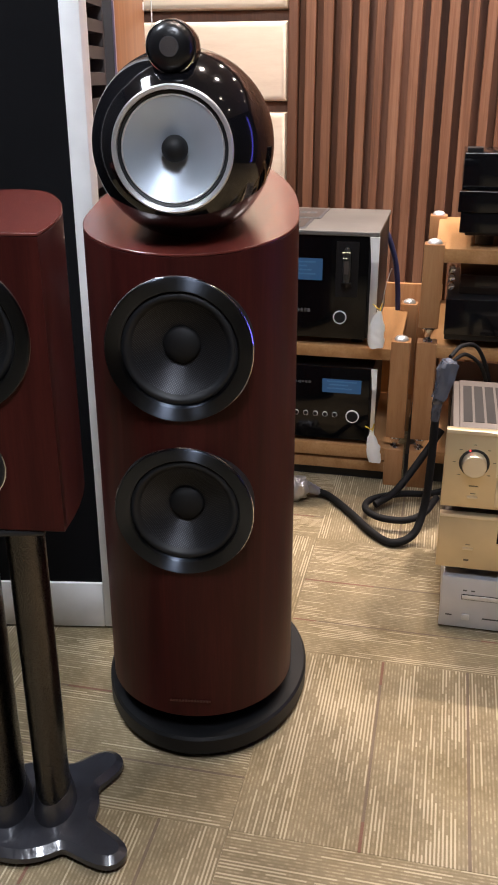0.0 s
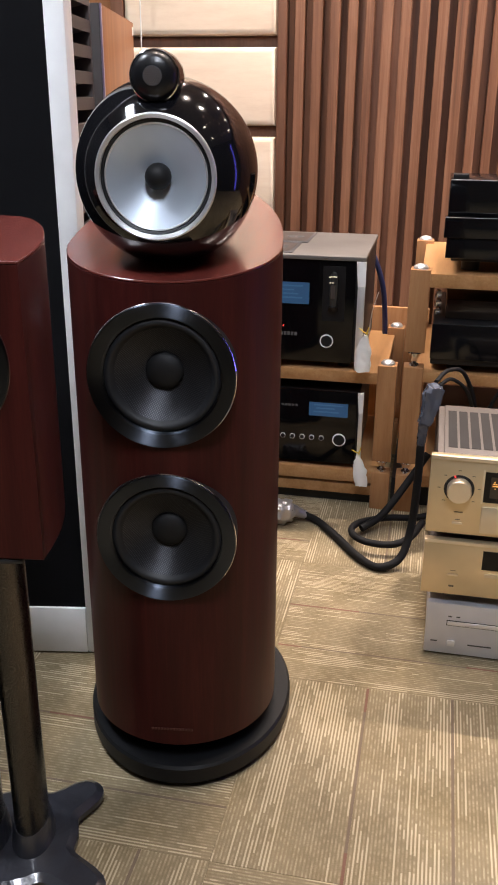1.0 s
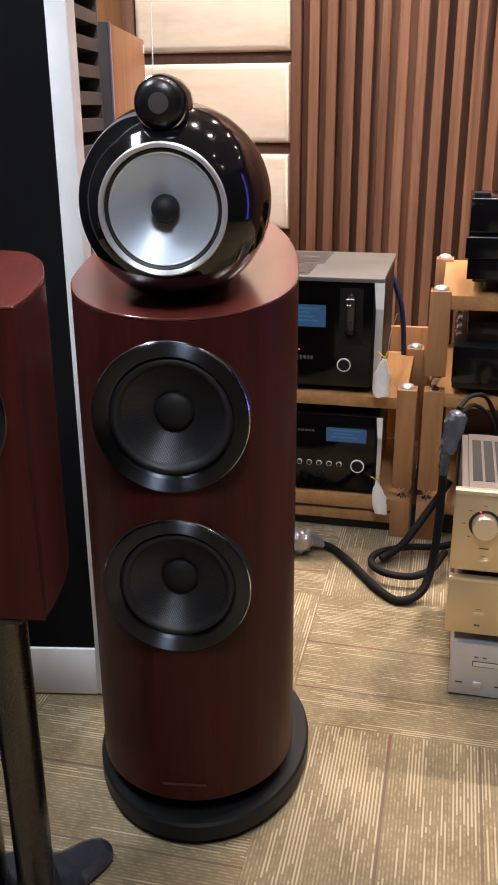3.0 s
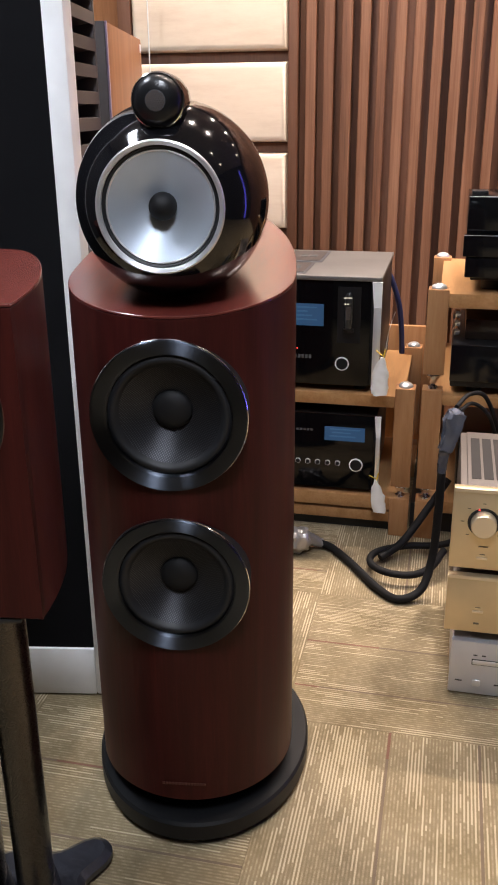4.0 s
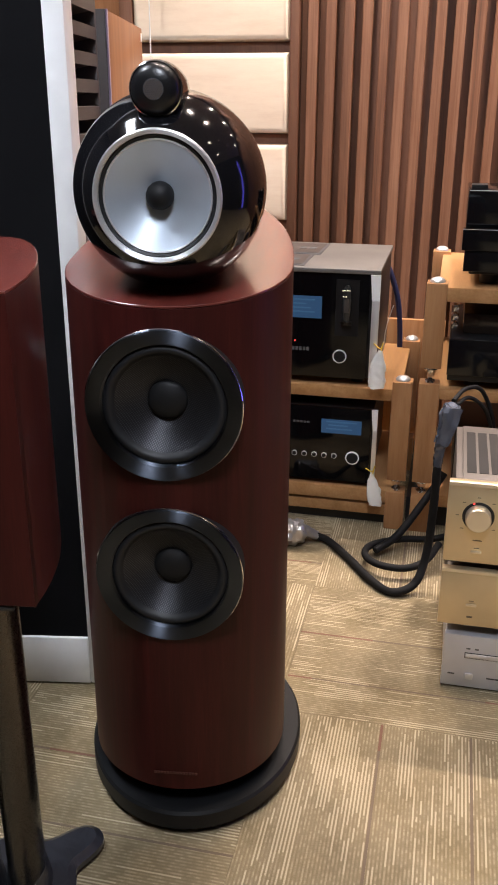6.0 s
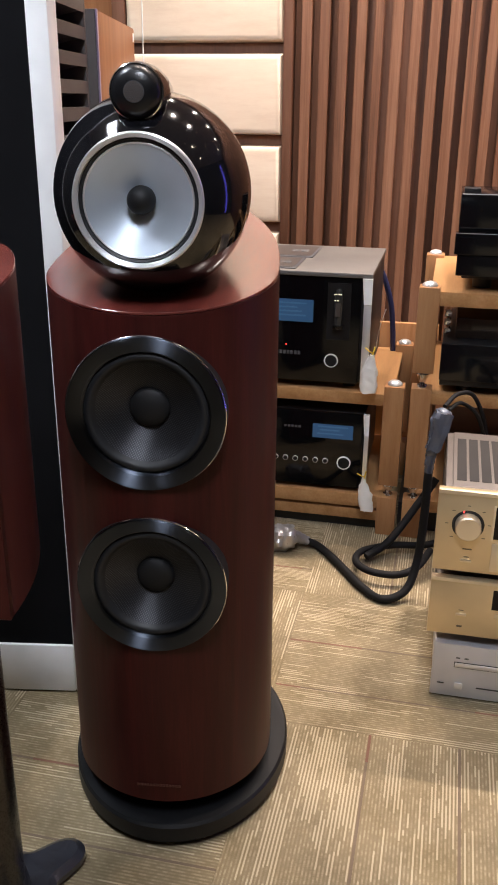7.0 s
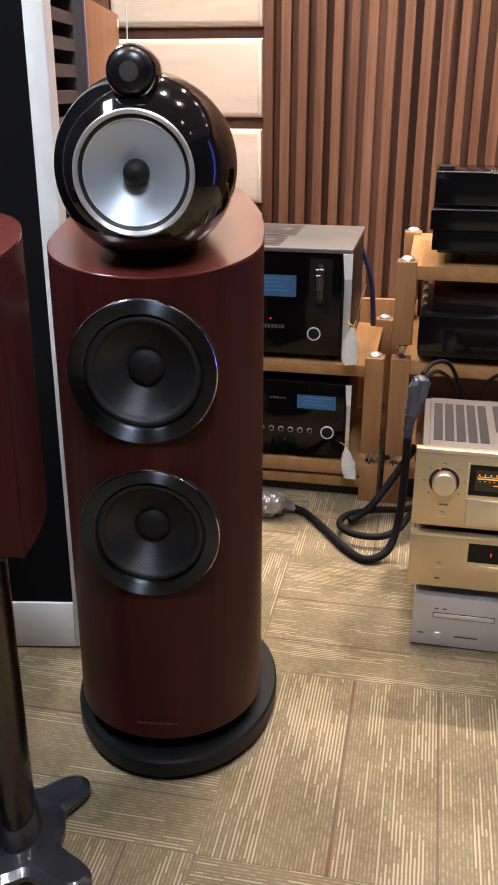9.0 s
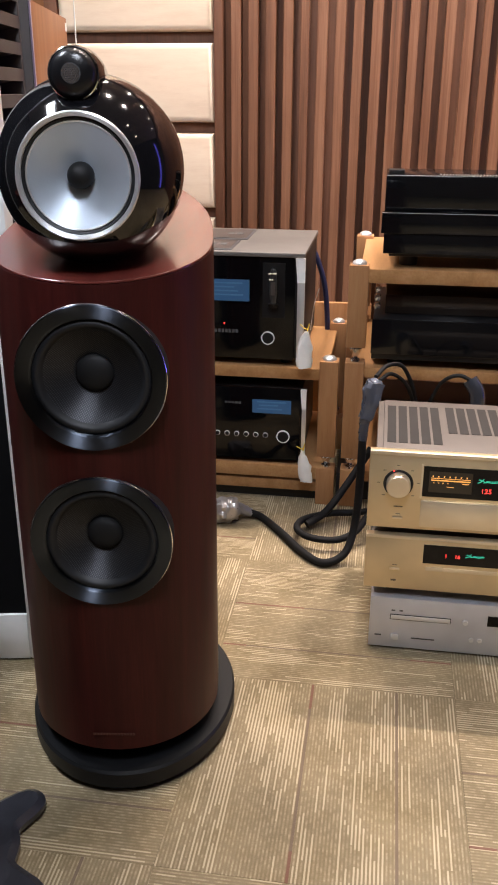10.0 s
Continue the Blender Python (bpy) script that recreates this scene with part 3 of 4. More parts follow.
    part("gasket", lathe([(0.0757, -0.099), (0.0742, -0.1000), (0.0715, -0.0980), (0.0708, -0.093)], seg=72), "rubber", head)
    part("cone_edge", lathe([(0.0709, -0.0972), (0.0701, -0.0985), (0.0690, -0.0983), (0.0680, -0.0970)], seg=96), "silver_ring", head, "pale rolled cone edge")
    cone = [(0.0682, -0.0972), (0.064, -0.0952), (0.05, -0.088), (0.034, -0.080), (0.015, -0.070)]
    part("cone", lathe(cone, seg=96), "cone_silver", head, "silver woven midrange cone")
    part("phase_plug", lathe([(0.0165, -0.066), (0.0182, -0.078), (0.0175, -0.086), (0.0135, -0.094), (0.0065, -0.0985), (0.0, -0.0995)], seg=48), "cap_dark", head)
    # tweeter
    tw = thing("tweeter", "", "")
    tw.parent = sp
    tw.matrix_basis = pose(0.002, -0.178, 1.167)
    body = [(0.0, -0.0035), (0.012, -0.003), (0.022, -0.0005), (0.0275, 0.004), (0.0305, 0.0105), (0.0312, 0.014), (0.0335, 0.0145), (0.0345, 0.03), (0.0335, 0.06), (0.028, 0.11), (0.018, 0.18), (0.006, 0.24), (0.0, 0.245)]
    part("body", lathe(body[5:], seg=72), "gloss_black", tw)
    part("nose", lathe(body[:7], seg=72), "nose_black", tw, "satin black perforated nose")
    part("rim", lathe([(0.0318, 0.0115), (0.0332, 0.0125), (0.0332, 0.0142), (0.0312, 0.0142)], seg=72, closed=True), "chrome", tw)
    gm = bmesh.new()
    for i in range(-6, 7):
        for j in range(-6, 7):
            gx, gz = (i + 0.5 * (j % 2)) * 0.0030, j * 0.0026
            if gx * gx + gz * gz < 0.0118 ** 2:
                c = lathe([(0.0, -0.0007), (0.0010, -0.0007), (0.0012, 0.0)], seg=6, centre=(gx, -0.0040 + 2.0 * (gx * gx + gz * gz), gz))
                merge(gm, c)
    part("grille_dots", gm, "chrome", tw, "small perforated metal grille")
    part("grille", lathe([(0.0125, -0.0028), (0.0125, -0.0036), (0.0, -0.0041)], seg=36), "grille_grey", tw)
    neck = [(0.024 * math.cos(2 * math.pi * k / 24), 0.075 + 0.055 * math.sin(2 * math.pi * k / 24)) for k in range(24)]
    part("neck", prism(neck, [(0.006, lambda x, y: -0.062), (0, lambda x, y: -0.04), (0.002, lambda x, y: -0.012)]), "rubber", tw)
    return sp


tall_speaker(pose(-0.369, 1.222, 0, 0, 0, 8))


# ---- stand loudspeaker ----
def stand_speaker(m):
    sp = thing("bookshelf_loudspeaker", "dark red-brown stand-mount loudspeaker with curved sides", "loudspeaker", m)
    half = [(0.115, 0.0), (0.1168, 0.03), (0.1158, 0.07), (0.1105, 0.115), (0.100, 0.16), (0.085, 0.205), (0.064, 0.25), (0.036, 0.285), (0.0, 0.297)]
    half = [(0.05, 0.0)] + [(p.x, p.y) for p in spline([(a, b, 0) for a, b in half], 5)]
    out = half + [(-a, b) for a, b in reversed(half[:-1])]
    top = lambda x, y: 0.411 + 0.04 * y
    bot = lambda x, y: 0.033 + 0.0 * y
    shell = prism(out, [(-0.002, lambda x, y: bot(x, y)), (0, lambda x, y: bot(x, y) + 0.002), (0, lambda x, y: top(x, y) - 0.0045), (-0.001, lambda x, y: top(x, y) - 0.004)])
    # same lightened wood here, painted as if lit from above
    part("top_panel", prism(out, [(-0.001, lambda x, y: top(x, y) - 0.0035), (0, lambda x, y: top(x, y) - 0.003), (0, lambda x, y: top(x, y) - 0.0006), (-0.0006, top)]), "rosenut_lacquer_lit", sp, "polished red-brown top panel, its colour lightened as if lit")
    part("cabinet", bored(finish("cabinet", shell, "rosenut"), [(0.091, 0.289, -0.05, 0.06), (0.044, 0.122, -0.05, 0.06)]), "rosenut", sp)
    driver(sp, 0.095, 0.289, -0.003, 0.03, "dark_ring", "cone_dark")
    part("port_rim", lathe([(0.0475, 0.001), (0.0485, -0.0015), (0.0470, -0.002)], seg=48, centre=(0, 0, 0.122)), "chrome", sp)
    part("port", lathe([(0.047, 0.004), (0.047, -0.003), (0.045, -0.004), (0.034, 0.004), (0.030, 0.04)], seg=48, centre=(0, 0, 0.122)), "satin_black", sp)
    return sp


def speaker_stand(m):
    st = thing("speaker_stand", "dark metal twin-column speaker stand with film-wrapped base", "speaker stand", m)
    n = 120
    tips = [(math.cos(radians(t)) * q, math.sin(radians(t)) * q) for t, q in ((42, 0.138), (-35, 0.158), (138, 0.138), (215, 0.158))]

    def reach(t):
        far = 0.106
        for tx, ty in tips:
            along, off = math.cos(t) * tx + math.sin(t) * ty, math.cos(t) * ty - math.sin(t) * tx
            if along > 0 and abs(off) < 0.036:
                far = max(far, along + math.sqrt(0.036 ** 2 - off ** 2))
        return far

    rough = [reach(2 * math.pi * k / n) for k in range(n)]
    for _ in range(3):
        rough = [(rough[k - 1] + 2 * rough[k] + rough[(k + 1) % n]) / 4 for k in range(n)]
    out = [(q * math.cos(2 * math.pi * k / n), q * math.sin(2 * math.pi * k / n)) for k, q in enumerate(rough)]
    part("base", prism(out, [(-0.006, lambda x, y: 0.004), (0, lambda x, y: 0.010), (0.0, lambda x, y: 0.020), (-0.012, lambda x, y: 0.028)]), "film", st, "base wrapped in clear plastic film")
    for px in (-0.036, 0.036):
        oval = [(px + 0.026 * math.cos(2 * math.pi * k / 40), 0.045 * math.sin(2 * math.pi * k / 40)) for k in range(40)]
        part("column", prism(oval, [(0, lambda x, y: 0.027), (0, lambda x, y: 0.584)]), "pole", st)
        collar = [(px + 0.031 * math.cos(2 * math.pi * k / 40), 0.05 * math.sin(2 * math.pi * k / 40)) for k in range(40)]
        part("film_collar", prism(collar, [(0.004, lambda x, y: 0.024), (-0.002, lambda x, y: 0.06), (-0.004, lambda x, y: 0.066)]), "film", st)
    part("top_plate", box(-0.09, 0.09, -0.11, 0.11, 0.5845, 0.5925, 0.003), "satin_black", st)
    return st


STAND = pose(-0.560, 0.857, 0, 0, 0, 14)
speaker_stand(STAND)
stand_speaker(pose(-0.533, 0.757, 0.560, 0, 0, 8))

# ---- white-framed panel loudspeaker ----
pan = thing("panel_loudspeaker", "tall flat loudspeaker with black cloth in a white frame", "loudspeaker", pose(-0.604, 1.393, 0, 0, 0, 10.3))
part("frame_side", box(-0.036, 0, 0, 0.06, 0.004, 1.9, 0.003), "white", pan)
part("frame_side", box(-0.66, -0.624, 0, 0.06, 0.004, 1.9, 0.003), "white", pan)
part("frame_bottom", box(-0.6235, -0.0365, 0, 0.06, 0.004, 0.115, 0.002), "white", pan)
part("frame_top", box(-0.6235, -0.0365, 0, 0.06, 1.84, 1.9, 0.002), "white", pan)
part("cloth", box(-0.6235, -0.0365, 0.006, 0.05, 0.1155, 1.8395), "cloth", pan, "black grille cloth")
for fx in (-0.6, -0.06):
    part("foot", box(fx - 0.02, fx + 0.02, 0.01, 0.05, 0, 0.0038), "rubber", pan)

# ---- wooden loudspeaker and the louvred panel before it ----
lou = thing("cabinet_loudspeaker", "large wooden loudspeaker cabinet with a dark grey front", "loudspeaker", pose(-0.842, 2.2, 0, 0, 0, 11.5))
part("side", box(-0.02, 0, 0, 0.62, 0, 1.357, 0.003), "cabinet_wood", lou)
part("side", box(-0.62, -0.60, 0, 0.62, 0, 1.357, 0.003), "cabinet_wood", lou)
part("top", box(-0.5995, -0.0205, 0, 0.62, 1.337, 1.357, 0.002), "satin_black", lou)
part("back", box(-0.5995, -0.0205, 0.3, 0.62, 0, 1.3365), "satin_black", lou)
part("front", box(-0.62, -0.0035, -0.014, -0.0005, 0, 1.358, 0.002), "louvre_grey", lou, "dark grey front board")
part("edge_strip", box(-0.003, 0.002, -0.014, -0.0005, 0, 1.358, 0.001), "edge_lilac", lou, "pale lilac edge strip")
part("label", box(0.0003, 0.0012, 0.585, 0.612, 1.318, 1.342), "white", lou, "small white sticker")


def louvred_panel(m, length):
    """A standing panel with sloped slats along its length, open between them, before a dark inside."""
    p = thing("louvred_panel", "dark grey louvred panel standing before a wooden cabinet", "louvre", m)
    part("back_board", box(-0.16, -0.15, 0, length, 0, 1.56), "satin_black", p, "dark inside")
    part("stile", box(-0.022, 0.0, -0.014, 0.0, 0, 1.56, 0.002), "louvre_grey", p)
    part("stile", box(-0.15, 0.0, length, length + 0.014, 0, 1.56, 0.002), "louvre_grey", p)
    part("base", box(-0.15, 0.0, 0, length, 0, 0.09, 0.002), "louvre_grey", p)
    slat = None
    for k in range(24):
        z = 1.525 - k * 0.0595
        b = bmesh.new()
        # blade section: a broad lip to the front, drooping inwards
        for a in (0.0, 1.0):
            y = 0.0004 + a * (length - 0.0008)
            for x, h in ((0.0, 0.0), (0.0, 0.028), (-0.012, 0.030), (-0.075, -0.004), (-0.075, -0.010), (-0.012, 0.004)):
                b.verts.new((x, y, z + h))
        b.verts.ensure_lookup_table()
        for i in range(6):
            j = (i + 1) % 6
            b.faces.new((b.verts[i], b.verts[j], b.verts[6 + j], b.verts[6 + i]))
        b.faces.new(b.verts[:6])
        b.faces.new(b.verts[6:])
        part("slat", b, "louvre_grey", p)


louvred_panel(pose(-0.810, 1.88, 0, 0, 0, 9.6), 0.275)


# ---- racks ----
def post(parent, x, y, segs, w=0.054, screw=True):
    for z0, z1 in segs:
        part("post", box(x, x + w, y, y + w, z0, z1, 0.0025), "beech_up", parent)
    cx, cy = x + w / 2, y + w / 2
    for (a, b), (c, d) in zip(segs, segs[1:]):
        part("spike", lathe([(0.0, c - 0.001), (0.017, c - 0.001), (0.018, c - 0.008), (0.005, b + 0.008), (0.012, b + 0.004), (0.013, b), (0.0, b)] if c > b else [(0.0, a), (0.0175, a), (0.0185, a - 0.006), (0.006, d + 0.008), (0.013, d + 0.005), (0.014, d), (0.0, d)], "Z", 24, (cx, cy, 0)), "chrome", parent, "chrome cone spike")
    if screw:
        t = max(s[1] for s in segs)
        part("screw_cap", lathe([(0.020, t), (0.020, t + 0.002), (0.0185, t + 0.006), (0.014, t + 0.010), (0.007, t + 0.0125), (0.0, t + 0.013)], "Z", 28, (cx, cy, 0)), "silver_bright", parent, "domed chrome screw cap")


def rack(name_label, x0, x1, y0, y1, shelves, segs):
    r = thing("equipment_rack", name_label, "rack", group="hi-fi racks")
    for px in (x0, x1 - 0.054):
        for py in (y0, y1 - 0.054):
            post(r, px, py, segs)
    for z0, z1, inset in shelves:
        part("shelf", box(x0 + 0.03, x1 - 0.03, y0 + inset, y1 - inset, z0, z1, 0.003), "beech", r)
    return r


rack_a = rack("two-tier beech rack with chrome cone spikes", -0.70, -0.044, 2.26, 2.76, [(0.385, 0.419, 0.004), (0.078, 0.118, 0.004), (0.036, 0.068, 0.012)], [(0.153, 0.442), (0.0, 0.116)])
# black base block, also standing in for deep shade under the lowest shelf
part("base_skirt", box(-0.645, -0.10, 2.30, 2.72, 0.0, 0.0355), "satin_black", rack_a)
part("back_board", box(-0.18, 0.03, 2.865, 2.885, 0.0, 0.475, 0.003), "beech_up", rack_a)
rack_b = rack("three-tier beech rack with chrome cone spikes", -0.027, 0.70, 2.26, 2.84, [(0.667, 0.705, 0.004), (0.401, 0.431, 0.004), (0.082, 0.118, 0.004)], [(0.486, 0.714), (0.153, 0.443), (0.0, 0.116)])


# likewise: black base and the shade below this rack in one block
part("base_skirt", box(-0.04, 0.645, 2.318, 2.78, 0.0, 0.0815), "satin_black", rack_b)


# ---- amplifiers on the beech rack ----
def loupe(parent, x, z, y, r, mat="white"):
    part("knob_ring", lathe([(r, y), (r, y - 0.003), (r * 0.985, y - 0.0042), (r * 0.85, y - 0.0042), (r * 0.84, y)], seg=40, centre=(x, 0, z)), mat, parent)
    part("knob", lathe([(r * 0.835, y - 0.0005), (r * 0.81, y - 0.005), (r * 0.76, y - 0.006), (0.0, y - 0.006)], seg=40, centre=(x, 0, z)), "cap_dark", parent)


def side_cap(parent, x, z0, zm, z1, y, w0, w1):
    """A tapered bright end plate over a straight lower strip."""
    b = bmesh.new()
    lo = [b.verts.new(p) for p in ((x - w1, y, zm), (x, y, zm), (x, y, z1), (x - w0, y, z1), (x - w1, y + 0.012, zm), (x, y + 0.012, zm), (x, y + 0.012, z1), (x - w0, y + 0.012, z1))]
    for f in ((0, 1, 2, 3), (4, 5, 6, 7), (0, 1, 5, 4), (1, 2, 6, 5), (2, 3, 7, 6), (3, 0, 4, 7)):
        b.faces.new([lo[i] for i in f])
    part("end_cap", b, "white", parent, "bright white end cap")
    part("end_strip", box(x - w1, x, y + 0.001, y + 0.012, z0, zm - 0.0005, 0.001), "silver_bright", parent)


def amp_a():
    a = thing("power_amplifier", "black glass-fronted amplifier with blue display and tube window", "amplifier")
    part("body", box(-0.600, -0.150, 2.285, 2.70, 0.440, 0.728, 0.002), "amp_black", a)
    part("top_plate", box(-0.604, -0.146, 2.262, 2.70, 0.7285, 0.741, 0.003), "amp_grey", a)
    for cx0, cx1, cy0, cy1 in ((-0.545, -0.335, 2.47, 2.665), (-0.545, -0.352, 2.285, 2.455)):
        part("card_border", box(cx0, cx1, cy0, cy1, 0.7415, 0.7435, 0.001), "grille_grey", a, "pale card border")
        part("card", box(cx0 + 0.008, cx1 - 0.008, cy0 + 0.012, cy1 - 0.012, 0.7438, 0.7446), "plate", a, "thin grey printed card")
        for k in range(2):
            part("print", box(cx1 - 0.075 + k * 0.028, cx1 - 0.055 + k * 0.028, (cy0 + cy1) / 2 - 0.02, (cy0 + cy1) / 2 + 0.015, 0.7449, 0.7453), "print_grey", a)
    part("front_glass", box(-0.600, -0.173, 2.270, 2.2845, 0.440, 0.7275, 0.002), "glass_black", a, "gloss black glass front")
    part("display", box(-0.460, -0.299, 2.2685, 2.2698, 0.604, 0.664), "glow_blue", a, "dim blue display")
    for k, tz in enumerate((0.652, 0.641, 0.63, 0.619)):
        part("display_text", box(-0.42 + 0.006 * (k % 2), -0.318 - 0.012 * ((k * 2) % 3), 2.2676, 2.2683, tz, tz + 0.0038), "glow_text", a)
    part("window", box(-0.262, -0.200, 2.2688, 2.2697, 0.560, 0.712), "amp_black", a)
    part("tube", lathe([(0.0, 0.702), (0.006, 0.699), (0.011, 0.690), (0.0125, 0.672), (0.0125, 0.625), (0.010, 0.612), (0.010, 0.602), (0.0, 0.602)], "Z", 20, (-0.231, 2.262, 0)), "tube_glass", a, "dark glass tube")
    part("tube_socket", lathe([(0.0, 0.6015), (0.014, 0.6015), (0.014, 0.592), (0.0, 0.592)], "Z", 20, (-0.231, 2.262, 0)), "pole", a)
    part("tube_plate", box(-0.237, -0.225, 2.2468, 2.2478, 0.628, 0.664), "plate", a)
    # bright glints at the tube's top, put in as small glowing marks
    for fx, fz in ((-0.241, 0.6865), (-0.236, 0.6875), (-0.229, 0.688), (-0.224, 0.687), (-0.239, 0.671), (-0.232, 0.671)):
        part("filament_glint", box(fx - 0.0016, fx + 0.0016, 2.2455, 2.2465, fz - 0.001, fz + 0.001), "glow_tube_glint", a)
    loupe(a, -0.246, 0.502, 2.2695, 0.019)
    part("led", lathe([(0.0, 2.268), (0.002, 2.2685), (0.002, 2.27)], seg=10, centre=(-0.370, 0, 0.540)), "glow_red", a)
    for k in range(7):
        part("nameplate", box(-0.398 + k * 0.010, -0.391 + k * 0.010, 2.2688, 2.2698, 0.513, 0.523), "print_grey", a)
    side_cap(a, -0.145, 0.445, 0.661, 0.728, 2.258, 0.026, 0.020)
    for fx in (-0.56, -0.2):
        for fy in (2.33, 2.66):
            part("foot", lathe([(0.0, 0.419), (0.018, 0.419), (0.018, 0.441), (0.0, 0.441)], "Z", 16, (fx, fy, 0)), "rubber", a)
    return a


def amp_b():
    a = thing("preamplifier", "black glass-fronted preamplifier with blue display and knobs", "amplifier")
    part("body", box(-0.590, -0.145, 2.285, 2.68, 0.132, 0.352, 0.002), "amp_black", a)
    part("front_glass", box(-0.590, -0.150, 2.270, 2.2845, 0.132, 0.352, 0.002), "glass_black", a, "gloss black glass front")
    part("display", box(-0.289, -0.176, 2.2685, 2.2698, 0.277, 0.318), "glow_blue", a, "dim blue display")
    for k, tz in enumerate((0.309, 0.299, 0.288)):
        part("display_text", box(-0.275 + 0.006 * (k % 2), -0.19 - 0.012 * ((k * 2) % 3), 2.2676, 2.2683, tz, tz + 0.0038), "glow_text", a)
    for k in range(8):
        loupe(a, -0.250 - 0.0285 * k, 0.209, 2.2695, 0.0075)
    loupe(a, -0.198, 0.207, 2.2695, 0.0195)
    for k in range(5):
        part("nameplate", box(-0.37 + k * 0.010, -0.363 + k * 0.010, 2.2688, 2.2698, 0.302, 0.308), "print_grey", a)
    side_cap(a, -0.132, 0.150, 0.297, 0.356, 2.258, 0.017, 0.012)
    for fx in (-0.55, -0.19):
        for fy in (2.33, 2.64):
            part("foot", lathe([(0.0, 0.118), (0.018, 0.118), (0.018, 0.133), (0.0, 0.133)], "Z", 16, (fx, fy, 0)), "rubber", a)
    return a


amp_a()
amp_b()


def bag(x, z_top, z_bot, w, hang_x, hang_z):
    t = thing("tag_bag", "small white cloth bag hanging by a yellow cord", "bag", group="tag bags")
    rings = []
    bm = bmesh.new()
    rr = random.Random(int(z_top * 1000))
    for k in range(9):
        f = k / 8
        z = z_top + (z_bot - z_top) * f
        wide = w * (0.22 + 0.78 * min(1, f * 2.2)) * (0.9 if k == 8 else 1)
        lean = (x - hang_x) * f
        rings.append([bm.verts.new((hang_x + lean + wide * math.cos(2 * math.pi * j / 14) * (1 + rr.uniform(-0.12, 0.12)), 2.232 + 0.011 * math.sin(2 * math.pi * j / 14) * min(1, 0.4 + f), z + rr.uniform(-0.003, 0.003))) for j in range(14)])
    for a, b in zip(rings, rings[1:]):
        for j in range(14):
            bm.faces.new((a[j], a[(j + 1) % 14], b[(j + 1) % 14], b[j]))
    bm.faces.new(rings[0])
    bm.faces.new(rings[-1])
    bmesh.ops.subdivide_edges(bm, edges=bm.edges[:], cuts=1, use_grid_fill=True)
    part("pouch", crumple(bm, 0.0032, 38.0, z_top * 9), "bag", t)
    part("cord", tube([(hang_x - 0.02, 2.252, hang_z), (hang_x, 2.238, z_top + 0.004), (hang_x + 0.006, 2.24, z_top + 0.02), (hang_x + 0.001, 2.236, z_top - 0.004)], 0.0017, 6), "yellow", t, "yellow cord")


bag(-0.141, 0.535, 0.431, 0.023, -0.134, 0.548)
bag(-0.124, 0.180, 0.084, 0.019, -0.137, 0.186)

# ---- black units on the three-tier rack ----
u = thing("disc_transport", "glossy black lower unit with wide fascia", "hi-fi unit")
part("body", box(0.075, 0.53, 2.30, 2.70, 0.735, 0.845, 0.003), "amp_black", u)
part("fascia", box(0.052, 0.55, 2.262, 2.30, 0.800, 0.853, 0.002), "unit_gloss", u)
part("fascia_edge", box(0.0525, 0.5495, 2.2612, 2.2635, 0.8525, 0.8537), "silver", u, "thin pale edge")
part("fascia_lower", box(0.060, 0.545, 2.266, 2.30, 0.747, 0.7995, 0.002), "unit_gloss", u)
for fx in (0.13, 0.48):
    for fy in (2.36, 2.64):
        part("foot", lathe([(0.0, 0.705), (0.024, 0.705), (0.026, 0.736), (0.0, 0.736)], "Z", 20, (fx, fy, 0)), "satin_black", u)
u = thing("power_supply_unit", "glossy black upper unit with finned top", "hi-fi unit")
part("body", box(0.058, 0.545, 2.285, 2.53, 0.8535, 0.944, 0.002), "unit_gloss", u)
part("top_edge", box(0.060, 0.543, 2.2845, 2.288, 0.9442, 0.9458), "silver", u, "thin pale top edge")
for k in range(44):
    part("fin", box(0.196 + k * 0.0078, 0.1995 + k * 0.0078, 2.2835, 2.325, 0.9443, 0.9475), "amp_grey", u)
part("handle", box(0.064, 0.104, 2.30, 2.345, 0.9443, 0.958, 0.002), "amp_black", u)
u = thing("stereo_amplifier", "black amplifier with dark hood on the beech shelf", "amplifier")
part("base", box(0.044, 0.56, 2.27, 2.70, 0.455, 0.570, 0.003), "amp_black", u)
part("fascia", box(0.042, 0.562, 2.262, 2.2695, 0.472, 0.569, 0.002), "unit_gloss", u)
part("hood", box(0.075, 0.545, 2.33, 2.68, 0.5705, 0.626, 0.004), "smoked", u, "smoked brown hood")
for k in range(3):
    part("terminal", lathe([(0.0, 2.335), (0.009, 2.337), (0.010, 2.36), (0.0, 2.36)], seg=16, centre=(0.052, 0, 0.588 + 0.024 * k)), "chrome", u)
for fx in (0.11, 0.5):
    for fy in (2.33, 2.64):
        part("foot", lathe([(0.0, 0.431), (0.02, 0.431), (0.02, 0.456), (0.0, 0.456)], "Z", 16, (fx, fy, 0)), "rubber", u)
u = thing("power_conditioner", "low black unit on the bottom shelf", "hi-fi unit")
part("body", box(0.08, 0.56, 2.32, 2.68, 0.130, 0.27, 0.004), "amp_black", u)
part("foot", box(0.10, 0.54, 2.36, 2.64, 0.118, 0.1295), "rubber", u)

# ---- champagne stack on the floor ----
def push_button(parent, x, z, y, w, h, mat="gold_light"):
    part("button", box(x - w / 2, x + w / 2, y - 0.004, y - 0.0003, z - h / 2, z + h / 2, 0.0012), mat, parent)


def legend(parent, x, z, y, w, h=0.0022, mat="print"):
    part("legend", box(x - w / 2, x + w / 2, y - 0.0009, y - 0.0002, z - h / 2, z + h / 2), mat, parent)


